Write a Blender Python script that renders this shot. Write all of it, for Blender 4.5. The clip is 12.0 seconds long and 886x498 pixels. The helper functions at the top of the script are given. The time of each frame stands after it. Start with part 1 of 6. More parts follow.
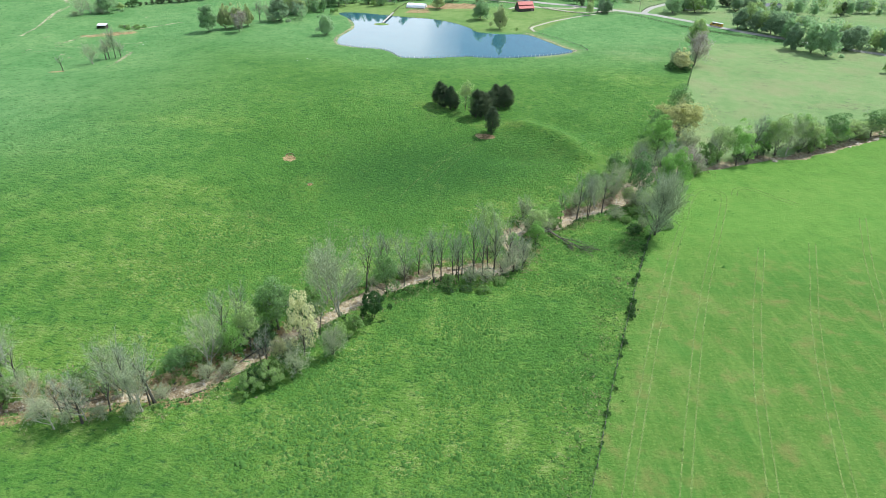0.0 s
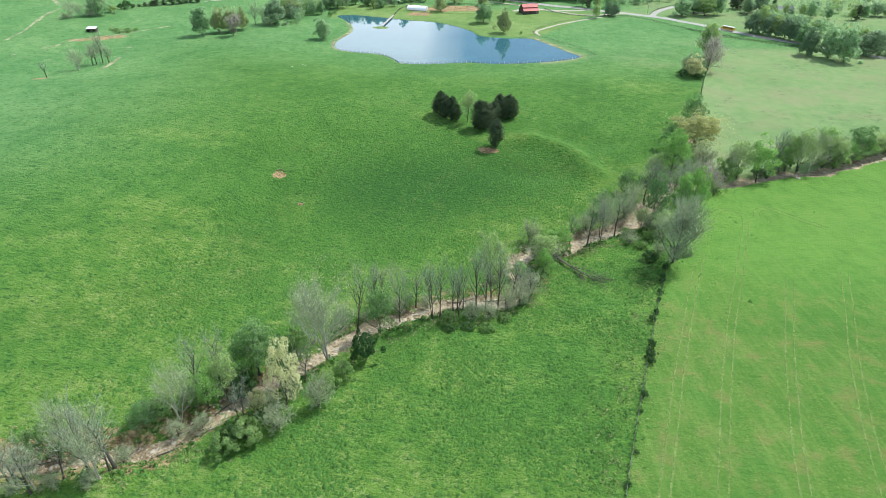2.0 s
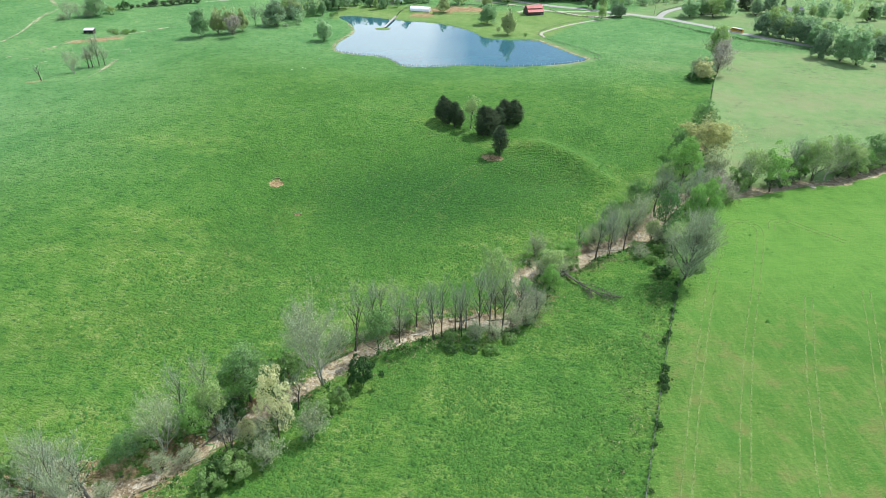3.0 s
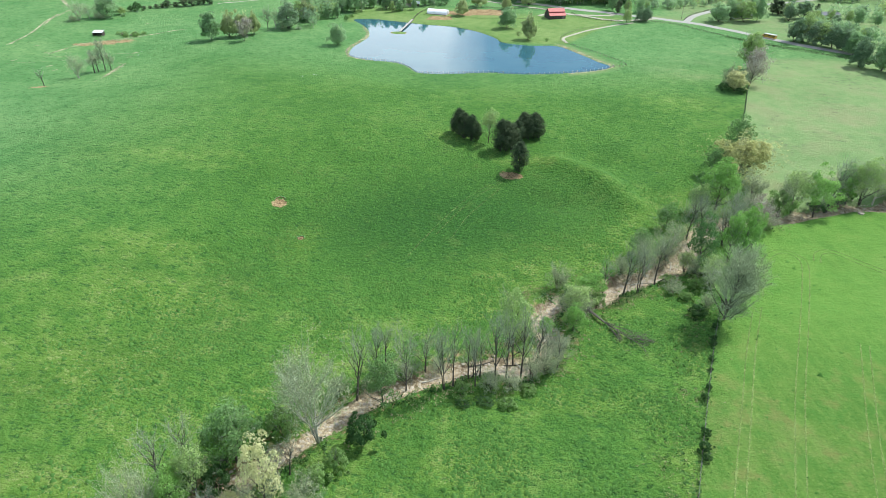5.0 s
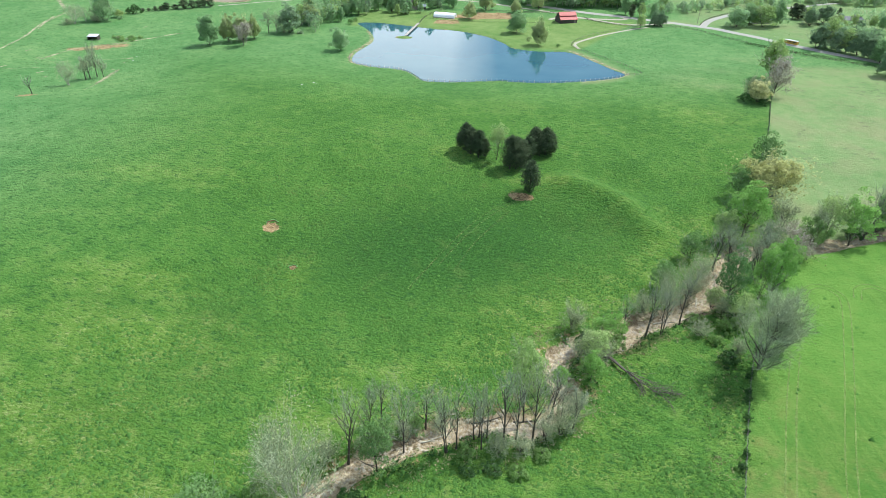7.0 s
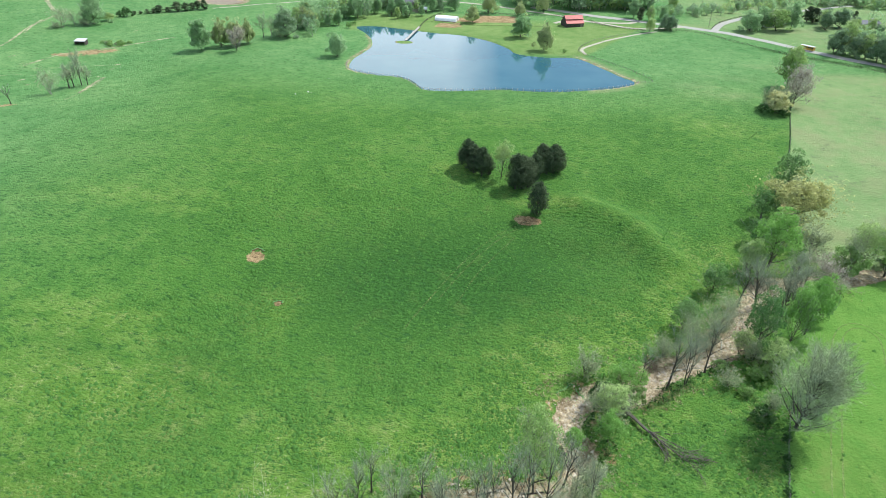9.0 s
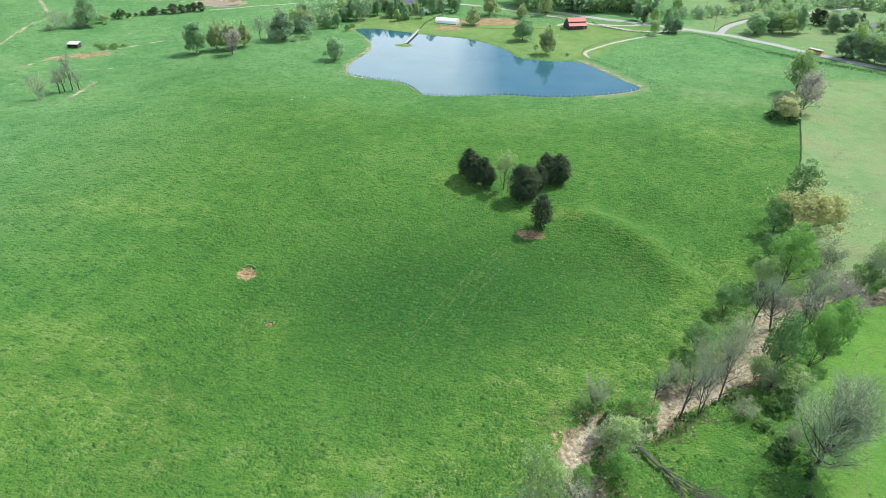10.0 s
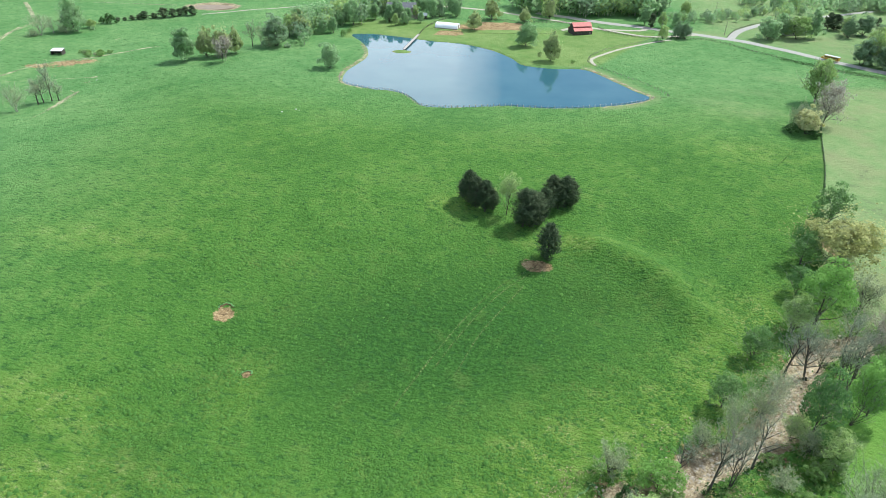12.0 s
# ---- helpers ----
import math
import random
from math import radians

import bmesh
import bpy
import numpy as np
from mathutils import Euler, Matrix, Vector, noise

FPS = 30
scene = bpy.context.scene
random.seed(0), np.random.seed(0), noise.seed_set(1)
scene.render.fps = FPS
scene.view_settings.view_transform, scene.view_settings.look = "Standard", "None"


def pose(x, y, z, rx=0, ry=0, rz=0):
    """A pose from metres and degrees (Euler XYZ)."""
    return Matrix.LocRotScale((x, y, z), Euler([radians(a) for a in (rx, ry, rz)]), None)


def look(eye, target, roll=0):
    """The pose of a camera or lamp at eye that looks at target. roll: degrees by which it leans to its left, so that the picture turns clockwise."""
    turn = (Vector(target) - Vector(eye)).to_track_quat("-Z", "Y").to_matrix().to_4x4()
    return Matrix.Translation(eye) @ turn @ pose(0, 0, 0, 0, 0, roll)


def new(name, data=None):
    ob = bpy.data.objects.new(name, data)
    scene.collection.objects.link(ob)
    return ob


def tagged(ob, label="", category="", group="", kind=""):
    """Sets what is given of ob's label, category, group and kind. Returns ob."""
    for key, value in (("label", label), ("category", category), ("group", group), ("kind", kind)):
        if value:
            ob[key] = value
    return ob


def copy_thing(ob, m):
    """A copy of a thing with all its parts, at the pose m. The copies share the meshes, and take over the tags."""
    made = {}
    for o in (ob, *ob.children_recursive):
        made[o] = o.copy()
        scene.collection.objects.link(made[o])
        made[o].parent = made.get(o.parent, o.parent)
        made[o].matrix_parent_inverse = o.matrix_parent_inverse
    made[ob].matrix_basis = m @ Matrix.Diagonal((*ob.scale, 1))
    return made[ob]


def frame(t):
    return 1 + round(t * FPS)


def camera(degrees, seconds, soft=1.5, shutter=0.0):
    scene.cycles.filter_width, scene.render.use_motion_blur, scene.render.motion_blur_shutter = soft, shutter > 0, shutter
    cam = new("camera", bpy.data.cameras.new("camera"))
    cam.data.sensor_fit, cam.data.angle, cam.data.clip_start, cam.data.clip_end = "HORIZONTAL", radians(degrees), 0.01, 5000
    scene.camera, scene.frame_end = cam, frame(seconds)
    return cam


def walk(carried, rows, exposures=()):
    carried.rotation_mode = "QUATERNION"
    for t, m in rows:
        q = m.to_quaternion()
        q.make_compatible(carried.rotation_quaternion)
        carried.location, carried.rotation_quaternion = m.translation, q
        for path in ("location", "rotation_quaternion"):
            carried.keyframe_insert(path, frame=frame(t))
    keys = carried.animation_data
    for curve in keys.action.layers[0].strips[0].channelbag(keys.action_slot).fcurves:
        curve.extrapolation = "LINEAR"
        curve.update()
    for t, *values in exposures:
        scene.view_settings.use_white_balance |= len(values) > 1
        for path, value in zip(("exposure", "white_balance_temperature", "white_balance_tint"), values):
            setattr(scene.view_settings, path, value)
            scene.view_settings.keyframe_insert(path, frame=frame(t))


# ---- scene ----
cam = camera(71.5, 12.0, soft=0.75)
METRES, EYE, TILT, LEAN, TURN = 113.38, 100.0, 0.0, 0.0, 0.0
ROWS = [
    (0.0, 0.0, 0.0, 0.0, 0.63, -31.26, -1.04),
    (0.5, 0.0015, 0.0409, -0.0012, 0.7, -31.27, -1.03),
    (1.0, 0.0025, 0.0818, -0.0024, 0.77, -31.29, -1.04),
    (1.5, 0.0036, 0.1231, -0.0038, 0.82, -31.3, -1.03),
    (2.0, 0.0044, 0.1643, -0.0048, 0.86, -31.33, -1.06),
    (2.5, 0.0052, 0.2056, -0.0061, 0.92, -31.36, -1.06),
    (3.0, 0.0053, 0.2467, -0.0069, 1.17, -31.4, -1.05),
    (5.0, 0.006, 0.4123, -0.0099, 2.83, -31.51, -1.02),
    (5.5, 0.005, 0.4536, -0.0101, 3.03, -31.52, -1.04),
    (6.0, 0.0045, 0.4955, -0.0114, 3.2, -31.53, -1.06),
    (6.5, 0.0032, 0.5371, -0.0117, 3.38, -31.57, -1.05),
    (7.0, 0.0028, 0.5787, -0.012, 3.53, -31.59, -1.06),
    (9.0, -0.0024, 0.7468, -0.0142, 3.75, -31.7, -1.07),
    (9.5, -0.0037, 0.7888, -0.0146, 3.8, -31.71, -1.09),
    (10.0, -0.0052, 0.8307, -0.0155, 3.83, -31.71, -1.09),
    (10.5, -0.0062, 0.8728, -0.0162, 3.87, -31.72, -1.08),
    (11.0, -0.0074, 0.915, -0.017, 3.89, -31.72, -1.08),
    (11.5, -0.0083, 0.9573, -0.0177, 3.92, -31.73, -1.08),
    (12.0, -0.009, 0.9995, -0.019, 3.94, -31.73, -1.08),
]
walk(cam, [(t, pose(0, 0, EYE, TILT, LEAN, TURN) @ pose(METRES * x, METRES * y, METRES * z, 90 + pitch, roll, yaw)) for t, x, y, z, yaw, pitch, roll in ROWS], [(0.0, 0.2, 6080, 7), (12.0, 0.2, 6080, 7)])

# ---- the lie of the land: soft hills, a creek bed and a pond basin ----
WATER = -2.2
HILLS = [
    (-60, 110, 70, -4.4), (60, 110, 70, 1.8), (-130, 180, 60, 4.7), (-50, 190, 45, -4.3), (20, 200, 45, -4.4),
    (100, 190, 60, -2.7), (-130, 270, 60, 1.6), (-60, 260, 45, -0.6), (70, 275, 45, -1.7),
    (140, 270, 60, -3.1), (-40, 325, 45, 2.7), (30, 330, 40, 2.5), (-160, 370, 80, 2.4), (100, 350, 60, -0.5),
    (-90, 480, 90, -2.2), (60, 520, 90, -1.9), (200, 450, 90, -1.5),
    (-218, 400, 60, -4.6), (-245, 530, 60, -2.2), (-125, 300, 40, 2.5), (-55, 285, 32, 1.2), (88, 348, 32, 2.0),
]


def spline(points, steps=8, closed=False):
    """A smooth line through a few control points."""
    p = np.array(points, float)
    n = len(p)
    out = []
    for i in range(n if closed else n - 1):
        a, b, c, d = (p[j % n] if closed else p[min(max(j, 0), n - 1)] for j in (i - 1, i, i + 1, i + 2))
        for k in range(steps):
            t = k / steps
            out.append(0.5 * (2 * b + (c - a) * t + (2 * a - 5 * b + 4 * c - d) * t * t + (3 * b - a - 3 * c + d) * t ** 3))
    if not closed:
        out.append(p[-1])
    return np.array(out)


def line_distance(x, y, line, closed=False):
    """How far each place lies from a line."""
    best = np.full(np.shape(x), 1e9)
    pts = np.vstack([line, line[:1]]) if closed else line
    for a, b in zip(pts[:-1], pts[1:]):
        d = b - a
        t = np.clip(((x - a[0]) * d[0] + (y - a[1]) * d[1]) / max(d @ d, 1e-9), 0, 1)
        best = np.minimum(best, (x - a[0] - t * d[0]) ** 2 + (y - a[1] - t * d[1]) ** 2)
    return np.sqrt(best)


def inside(x, y, loop):
    odd = np.zeros(np.shape(x), bool)
    for (ax, ay), (bx, by) in zip(loop, np.roll(loop, -1, 0)):
        if ay != by:
            odd ^= ((ay > y) != (by > y)) & (x < ax + (y - ay) * (bx - ax) / (by - ay))
    return odd


def smooth(a, b, v):
    t = np.clip((v - a) / (b - a), 0, 1)
    return t * t * (3 - 2 * t)


def hills(x, y):
    z = np.full(np.shape(x), 1.1)
    for a, b, s, h in HILLS:
        z = z + h * np.exp(-((x - a) ** 2 + (y - b) ** 2) / (2 * s * s))
    return z

# ---- sky and sun ----
SUN = Vector((0.79 * math.cos(radians(52)), 0.62 * math.cos(radians(52)), math.sin(radians(52)))).normalized()
world = bpy.data.worlds.new("sky")
scene.world = world
world.use_nodes = True
wn = world.node_tree.nodes
sky = wn.new("ShaderNodeTexSky")
sky.sky_type, sky.sun_disc = "NISHITA", False
sky.sun_elevation, sky.sun_rotation = radians(52), radians(52)
sky.air_density, sky.dust_density, sky.ozone_density = 1.0, 1.2, 1.5
wn["Background"].inputs["Strength"].default_value = 0.135
# fair-weather clouds over the whole sky
air = wn.new("ShaderNodeTexCoord")
drift = wn.new("ShaderNodeMapping")
drift.inputs["Location"].default_value = (0.35, 0.0, 0.6)
puff = wn.new("ShaderNodeTexNoise")
puff.inputs["Scale"].default_value, puff.inputs["Detail"].default_value, puff.inputs["Roughness"].default_value = 2.2, 5.0, 0.55
shape = wn.new("ShaderNodeValToRGB")
shape.color_ramp.elements[0].position, shape.color_ramp.elements[1].position = 0.47, 0.68
cloud = wn.new("ShaderNodeMix")
cloud.data_type = "RGBA"
cloud.inputs[7].default_value = (13.0, 13.4, 13.8, 1)
bank = wn.new("ShaderNodeSeparateXYZ")
north = wn.new("ShaderNodeMapRange")
north.inputs[1].default_value, north.inputs[2].default_value = 0.80, 0.96
side, west = wn.new("ShaderNodeMath"), wn.new("ShaderNodeMath")
side.operation, west.operation = "MULTIPLY", "MULTIPLY_ADD"
west.inputs[1].default_value = -1.9
for a, b in ((air.outputs["Generated"], bank.inputs[0]), (bank.outputs["Y"], north.inputs[0]), (bank.outputs["X"], side.inputs[0]), (north.outputs[0], side.inputs[1]),
             (side.outputs[0], west.inputs[0]), (puff.outputs["Fac"], west.inputs[2]), (west.outputs[0], shape.inputs["Fac"])):
    world.node_tree.links.new(a, b)
for a, b in ((air.outputs["Generated"], drift.inputs["Vector"]), (drift.outputs[0], puff.inputs["Vector"]), (shape.outputs["Color"], cloud.inputs[0]),
             (sky.outputs[0], cloud.inputs[6]), (cloud.outputs[2], wn["Background"].inputs["Color"])):
    world.node_tree.links.new(a, b)
lamp = bpy.data.lights.new("sun", "SUN")
lamp.energy, lamp.angle, lamp.color = 4.45, radians(0.55), (1.0, 0.965, 0.905)
sun = new("sun", lamp)
sun.matrix_world = look(SUN * 400, (0, 0, 0))

# ---- materials ----
def nodes_of(name, rough=0.8, spec=0.3):
    m = bpy.data.materials.new(name)
    m.use_nodes = True
    nt = m.node_tree
    b = nt.nodes["Principled BSDF"]
    b.inputs["Roughness"].default_value = rough
    b.inputs["Specular IOR Level"].default_value = spec
    return m, nt, b


def add(nt, kind, **values):
    n = nt.nodes.new(kind)
    for k, v in values.items():
        n.inputs[k.replace("_", " ")].default_value = v
    return n


def noise_tex(nt, scale, detail=4.0, rough=0.6, vec=None):
    n = add(nt, "ShaderNodeTexNoise", Scale=scale, Detail=detail, Roughness=rough)
    if vec:
        nt.links.new(vec, n.inputs["Vector"])
    return n.outputs["Fac"]


def ramp(nt, fac, *stops):
    r = nt.nodes.new("ShaderNodeValToRGB")
    e = r.color_ramp.elements
    while len(e) < len(stops):
        e.new(0.5)
    for el, (p, c) in zip(e, stops):
        el.position, el.color = p, (c if len(c) == 4 else (*c, 1)) if not isinstance(c, (int, float)) else (c, c, c, 1)
    nt.links.new(fac, r.inputs["Fac"])
    return r.outputs["Color"]


def mix(nt, fac, a, b, mode="MIX"):
    n = nt.nodes.new("ShaderNodeMix")
    n.data_type, n.blend_type = "RGBA", mode
    for sock, v in ((n.inputs[0], fac), (n.inputs[6], a), (n.inputs[7], b)):
        if isinstance(v, (int, float)):
            sock.default_value = v
        elif isinstance(v, tuple):
            sock.default_value = (*v, 1) if len(v) == 3 else v
        else:
            nt.links.new(v, sock)
    return n.outputs[2]


def maths(nt, op, a, b=0.0):
    n = nt.nodes.new("ShaderNodeMath")
    n.operation = op
    for sock, v in zip(n.inputs, (a, b)):
        if isinstance(v, (int, float)):
            sock.default_value = v
        else:
            nt.links.new(v, sock)
    return n.outputs[0]


def bump(nt, bsdf, height, strength=0.5, distance=0.1):
    b = add(nt, "ShaderNodeBump", Strength=strength, Distance=distance)
    nt.links.new(height, b.inputs["Height"])
    nt.links.new(b.outputs[0], bsdf.inputs["Normal"])


def where(nt):
    return nt.nodes.new("ShaderNodeNewGeometry").outputs["Position"]


def surface(name, dark, light, scale=2.0, rough=0.8, spec=0.3, relief=0.3, depth=0.02, metal=0.0, spots=None):
    """A plain material with grain at two scales and fine relief."""
    m, nt, b = nodes_of(name, rough, spec)
    pos = nt.nodes.new("ShaderNodeTexCoord").outputs["Object"]
    broad, fine = noise_tex(nt, scale, 5, 0.65, pos), noise_tex(nt, scale * 9, 3, 0.6, pos)
    col = ramp(nt, maths(nt, "ADD", maths(nt, "MULTIPLY", broad, 0.65), maths(nt, "MULTIPLY", fine, 0.35)), (0.33, dark), (0.67, light))
    if spots:
        col = mix(nt, ramp(nt, noise_tex(nt, scale * 2.3, 6, 0.7, pos), (0.56, 0), (0.66, 1)), col, spots)
    nt.links.new(col, b.inputs["Base Color"])
    b.inputs["Metallic"].default_value = metal
    bump(nt, b, fine, relief, depth)
    return m


def leaf_material(name, dark, light, thin=0.35):
    """Leaves: each clump a little different, light shining through."""
    m = bpy.data.materials.new(name)
    m.use_nodes = True
    nt = m.node_tree
    nt.nodes.remove(nt.nodes["Principled BSDF"])
    geo, info = nt.nodes.new("ShaderNodeNewGeometry"), nt.nodes.new("ShaderNodeObjectInfo")
    clumps = noise_tex(nt, 0.7, 2, 0.5, nt.nodes.new("ShaderNodeTexCoord").outputs["Object"])
    v = maths(nt, "ADD", maths(nt, "MULTIPLY", geo.outputs["Random Per Island"], 0.3), maths(nt, "MULTIPLY", info.outputs["Random"], 0.35))
    v = maths(nt, "ADD", v, maths(nt, "MULTIPLY", maths(nt, "SUBTRACT", clumps, 0.25), 0.7))
    col = ramp(nt, v, (0.1, dark), (0.9, light))
    d, t, s = add(nt, "ShaderNodeBsdfDiffuse"), add(nt, "ShaderNodeBsdfTranslucent"), add(nt, "ShaderNodeMixShader", Fac=thin)
    nt.links.new(col, d.inputs["Color"])
    nt.links.new(col, t.inputs["Color"])
    nt.links.new(d.outputs[0], s.inputs[1])
    nt.links.new(t.outputs[0], s.inputs[2])
    nt.links.new(s.outputs[0], nt.nodes["Material Output"].inputs["Surface"])
    return m


def land_material():
    m, nt, b = nodes_of("land", 0.95, 0.1)
    pos = where(nt)

    def mask(name):
        a = nt.nodes.new("ShaderNodeAttribute")
        a.attribute_name = name
        sep = nt.nodes.new("ShaderNodeSeparateColor")
        nt.links.new(a.outputs["Color"], sep.inputs[0])
        return (*sep.outputs, a.outputs["Alpha"])
    cover, kinds = mask("cover"), mask("kinds")
    big, mid = noise_tex(nt, 0.022, 4, 0.6, pos), noise_tex(nt, 0.16, 5, 0.65, pos)
    clump, blade = noise_tex(nt, 1.1, 3, 0.65, pos), noise_tex(nt, 5.0, 2, 0.6, pos)
    warp = add(nt, "ShaderNodeMapping")
    warp.inputs["Rotation"].default_value = (0, 0, 0.6)
    warp.inputs["Scale"].default_value = (0.6, 1.1, 1.0)
    nt.links.new(pos, warp.inputs["Vector"])
    tuft = noise_tex(nt, 0.75, 4, 0.75, warp.outputs[0])
    patchy = maths(nt, "ADD", maths(nt, "MULTIPLY", big, 0.5), maths(nt, "MULTIPLY", mid, 0.5))
    # pasture: green with yellower, drier and darker patches
    pasture = ramp(nt, patchy, (0.36, (0.053, 0.144, 0.024)), (0.5, (0.078, 0.188, 0.031)), (0.64, (0.122, 0.230, 0.047)))
    pasture = mix(nt, ramp(nt, clump, (0.5, 0), (0.72, 0.5)), pasture, (0.165, 0.295, 0.068))
    pasture = mix(nt, ramp(nt, tuft, (0.36, 0.45), (0.47, 0)), pasture, (0.034, 0.105, 0.020))
    # darker lush growth, which also paints slope shade into the bowl
    lush_shade_level = maths(nt, "ADD", kinds[2], maths(nt, "MULTIPLY", maths(nt, "SUBTRACT", patchy, 0.5), 1.6))
    pasture = mix(nt, ramp(nt, lush_shade_level, (0.1, 0), (0.85, 0.9)), pasture, mix(nt, ramp(nt, clump, (0.35, 0), (0.65, 1)), (0.020, 0.070, 0.014), (0.052, 0.146, 0.026)))
    straw = ramp(nt, mid, (0.35, (0.096, 0.198, 0.028)), (0.55, (0.148, 0.252, 0.044)), (0.72, (0.225, 0.290, 0.082)))
    pasture = mix(nt, ramp(nt, maths(nt, "ADD", cover[3], maths(nt, "MULTIPLY", maths(nt, "SUBTRACT", mid, 0.5), 1.3)), (0.05, 0), (0.95, 0.78)), pasture, straw)
    pasture = mix(nt, ramp(nt, tuft, (0.33, 0.6), (0.385, 0)), pasture, (0.022, 0.068, 0.014))
    fleck = noise_tex(nt, 1.9, 3, 0.7, pos)
    dead = maths(nt, "MULTIPLY", ramp(nt, noise_tex(nt, 1.3, 4, 0.75, warp.outputs[0]), (0.55, 0), (0.62, 0.6)), ramp(nt, cover[3], (0.25, 0), (0.7, 1)))
    pasture = mix(nt, maths(nt, "MULTIPLY", dead, ramp(nt, mid, (0.42, 0.15), (0.58, 1))), pasture, (0.30, 0.335, 0.14))
    pasture = mix(nt, ramp(nt, fleck, (0.60, 0), (0.72, 0.32)), pasture, (0.22, 0.34, 0.085))
    hay = ramp(nt, patchy, (0.36, (0.064, 0.155, 0.024)), (0.52, (0.096, 0.186, 0.033)), (0.66, (0.152, 0.212, 0.056)))
    hay = mix(nt, ramp(nt, mid, (0.50, 0), (0.72, 0.6)), hay, (0.170, 0.19, 0.064))
    hay = mix(nt, ramp(nt, fleck, (0.55, 0), (0.68, 0.6)), hay, (0.22, 0.30, 0.085))
    hay = mix(nt, ramp(nt, noise_tex(nt, 0.42, 5, 0.75, pos), (0.60, 0), (0.76, 0.4)), hay, (0.18, 0.175, 0.062))
    hay = mix(nt, ramp(nt, blade, (0.35, 0.5), (0.5, 0)), hay, (0.06, 0.15, 0.026))
    hay = mix(nt, ramp(nt, noise_tex(nt, 0.85, 5, 0.8, pos), (0.36, 0.6), (0.49, 0)), hay, (0.050, 0.135, 0.022))
    hay = mix(nt, ramp(nt, noise_tex(nt, 0.07, 4, 0.7, pos), (0.38, 0.55), (0.5, 0)), hay, (0.062, 0.168, 0.028))
    along = add(nt, "ShaderNodeMapping")
    along.inputs["Rotation"].default_value, along.inputs["Scale"].default_value = (0, 0, 0.37), (0.55, 0.035, 1.0)
    nt.links.new(pos, along.inputs["Vector"])
    hay = mix(nt, ramp(nt, noise_tex(nt, 1.0, 4, 0.65, along.outputs[0]), (0.48, 0), (0.68, 0.42)), hay, (0.160, 0.255, 0.058))
    brown = noise_tex(nt, 0.16, 3, 0.6, pos)
    hay = mix(nt, ramp(nt, brown, (0.56, 0), (0.72, 0.5)), hay, (0.165, 0.168, 0.050))
    hay = mix(nt, maths(nt, "MULTIPLY", kinds[3], ramp(nt, mid, (0.3, 0.4), (0.6, 0.95))), hay, (0.128, 0.272, 0.046))
    dry = ramp(nt, patchy, (0.36, (0.140, 0.240, 0.083)), (0.52, (0.187, 0.278, 0.107)), (0.68, (0.255, 0.290, 0.137)))
    dry = mix(nt, ramp(nt, noise_tex(nt, 0.035, 5, 0.65, pos), (0.48, 0), (0.62, 0.55)), dry, (0.235, 0.25, 0.125))
    dry = mix(nt, maths(nt, "MULTIPLY", ramp(nt, noise_tex(nt, 0.03, 3, 0.6, pos), (0.52, 0), (0.6, 1)), ramp(nt, noise_tex(nt, 0.3, 4, 0.7, pos), (0.52, 0), (0.62, 0.55))), dry, (0.12, 0.135, 0.075))
    lawn = ramp(nt, patchy, (0.38, (0.13, 0.24, 0.06)), (0.62, (0.22, 0.31, 0.10)))
    upland = ramp(nt, patchy, (0.38, (0.098, 0.242, 0.076)), (0.62, (0.185, 0.33, 0.120)))
    grass = mix(nt, cover[2], mix(nt, kinds[3], pasture, upland), hay)
    grass = mix(nt, maths(nt, "MULTIPLY", ramp(nt, tuft, (0.36, 0.7), (0.48, 0)), maths(nt, "SUBTRACT", 1.0, cover[2])), grass, (0.034, 0.105, 0.026))
    grass = mix(nt, kinds[0], grass, lawn)
    grass = mix(nt, kinds[1], grass, dry)
    soil = ramp(nt, maths(nt, "ADD", maths(nt, "MULTIPLY", clump, 0.6), maths(nt, "MULTIPLY", mid, 0.4)), (0.38, (0.155, 0.105, 0.054)), (0.5, (0.335, 0.238, 0.122)), (0.62, (0.49, 0.38, 0.205)))
    gravel = ramp(nt, noise_tex(nt, 0.9, 5, 0.75, pos), (0.3, (0.11, 0.082, 0.048)), (0.46, (0.34, 0.27, 0.165)), (0.64, (0.66, 0.565, 0.385)))
    gravel = mix(nt, ramp(nt, noise_tex(nt, 0.13, 4, 0.6, pos), (0.38, 0.75), (0.52, 0)), gravel, (0.17, 0.125, 0.075))
    gravel = mix(nt, ramp(nt, noise_tex(nt, 0.32, 5, 0.7, pos), (0.56, 0), (0.66, 0.7)), gravel, (0.12, 0.15, 0.06))
    rough_edge = maths(nt, "MULTIPLY", maths(nt, "SUBTRACT", noise_tex(nt, 0.5, 4, 0.7, pos), 0.5), 1.6)

    def edged(sock):
        return ramp(nt, maths(nt, "ADD", sock, rough_edge), (0.42, 0), (0.62, 1))
    col = mix(nt, edged(cover[1]), grass, soil)
    col = mix(nt, edged(cover[0]), col, gravel)
    nt.links.new(col, b.inputs["Base Color"])
    h = maths(nt, "ADD", maths(nt, "MULTIPLY", tuft, 1.0), maths(nt, "ADD", maths(nt, "MULTIPLY", clump, 0.6), maths(nt, "MULTIPLY", blade, 0.25)))
    h = maths(nt, "MULTIPLY", h, maths(nt, "SUBTRACT", 1.0, maths(nt, "MULTIPLY", maths(nt, "MAXIMUM", cover[2], kinds[1]), 0.5)))
    bump(nt, b, h, 0.85, 1.2)
    return m


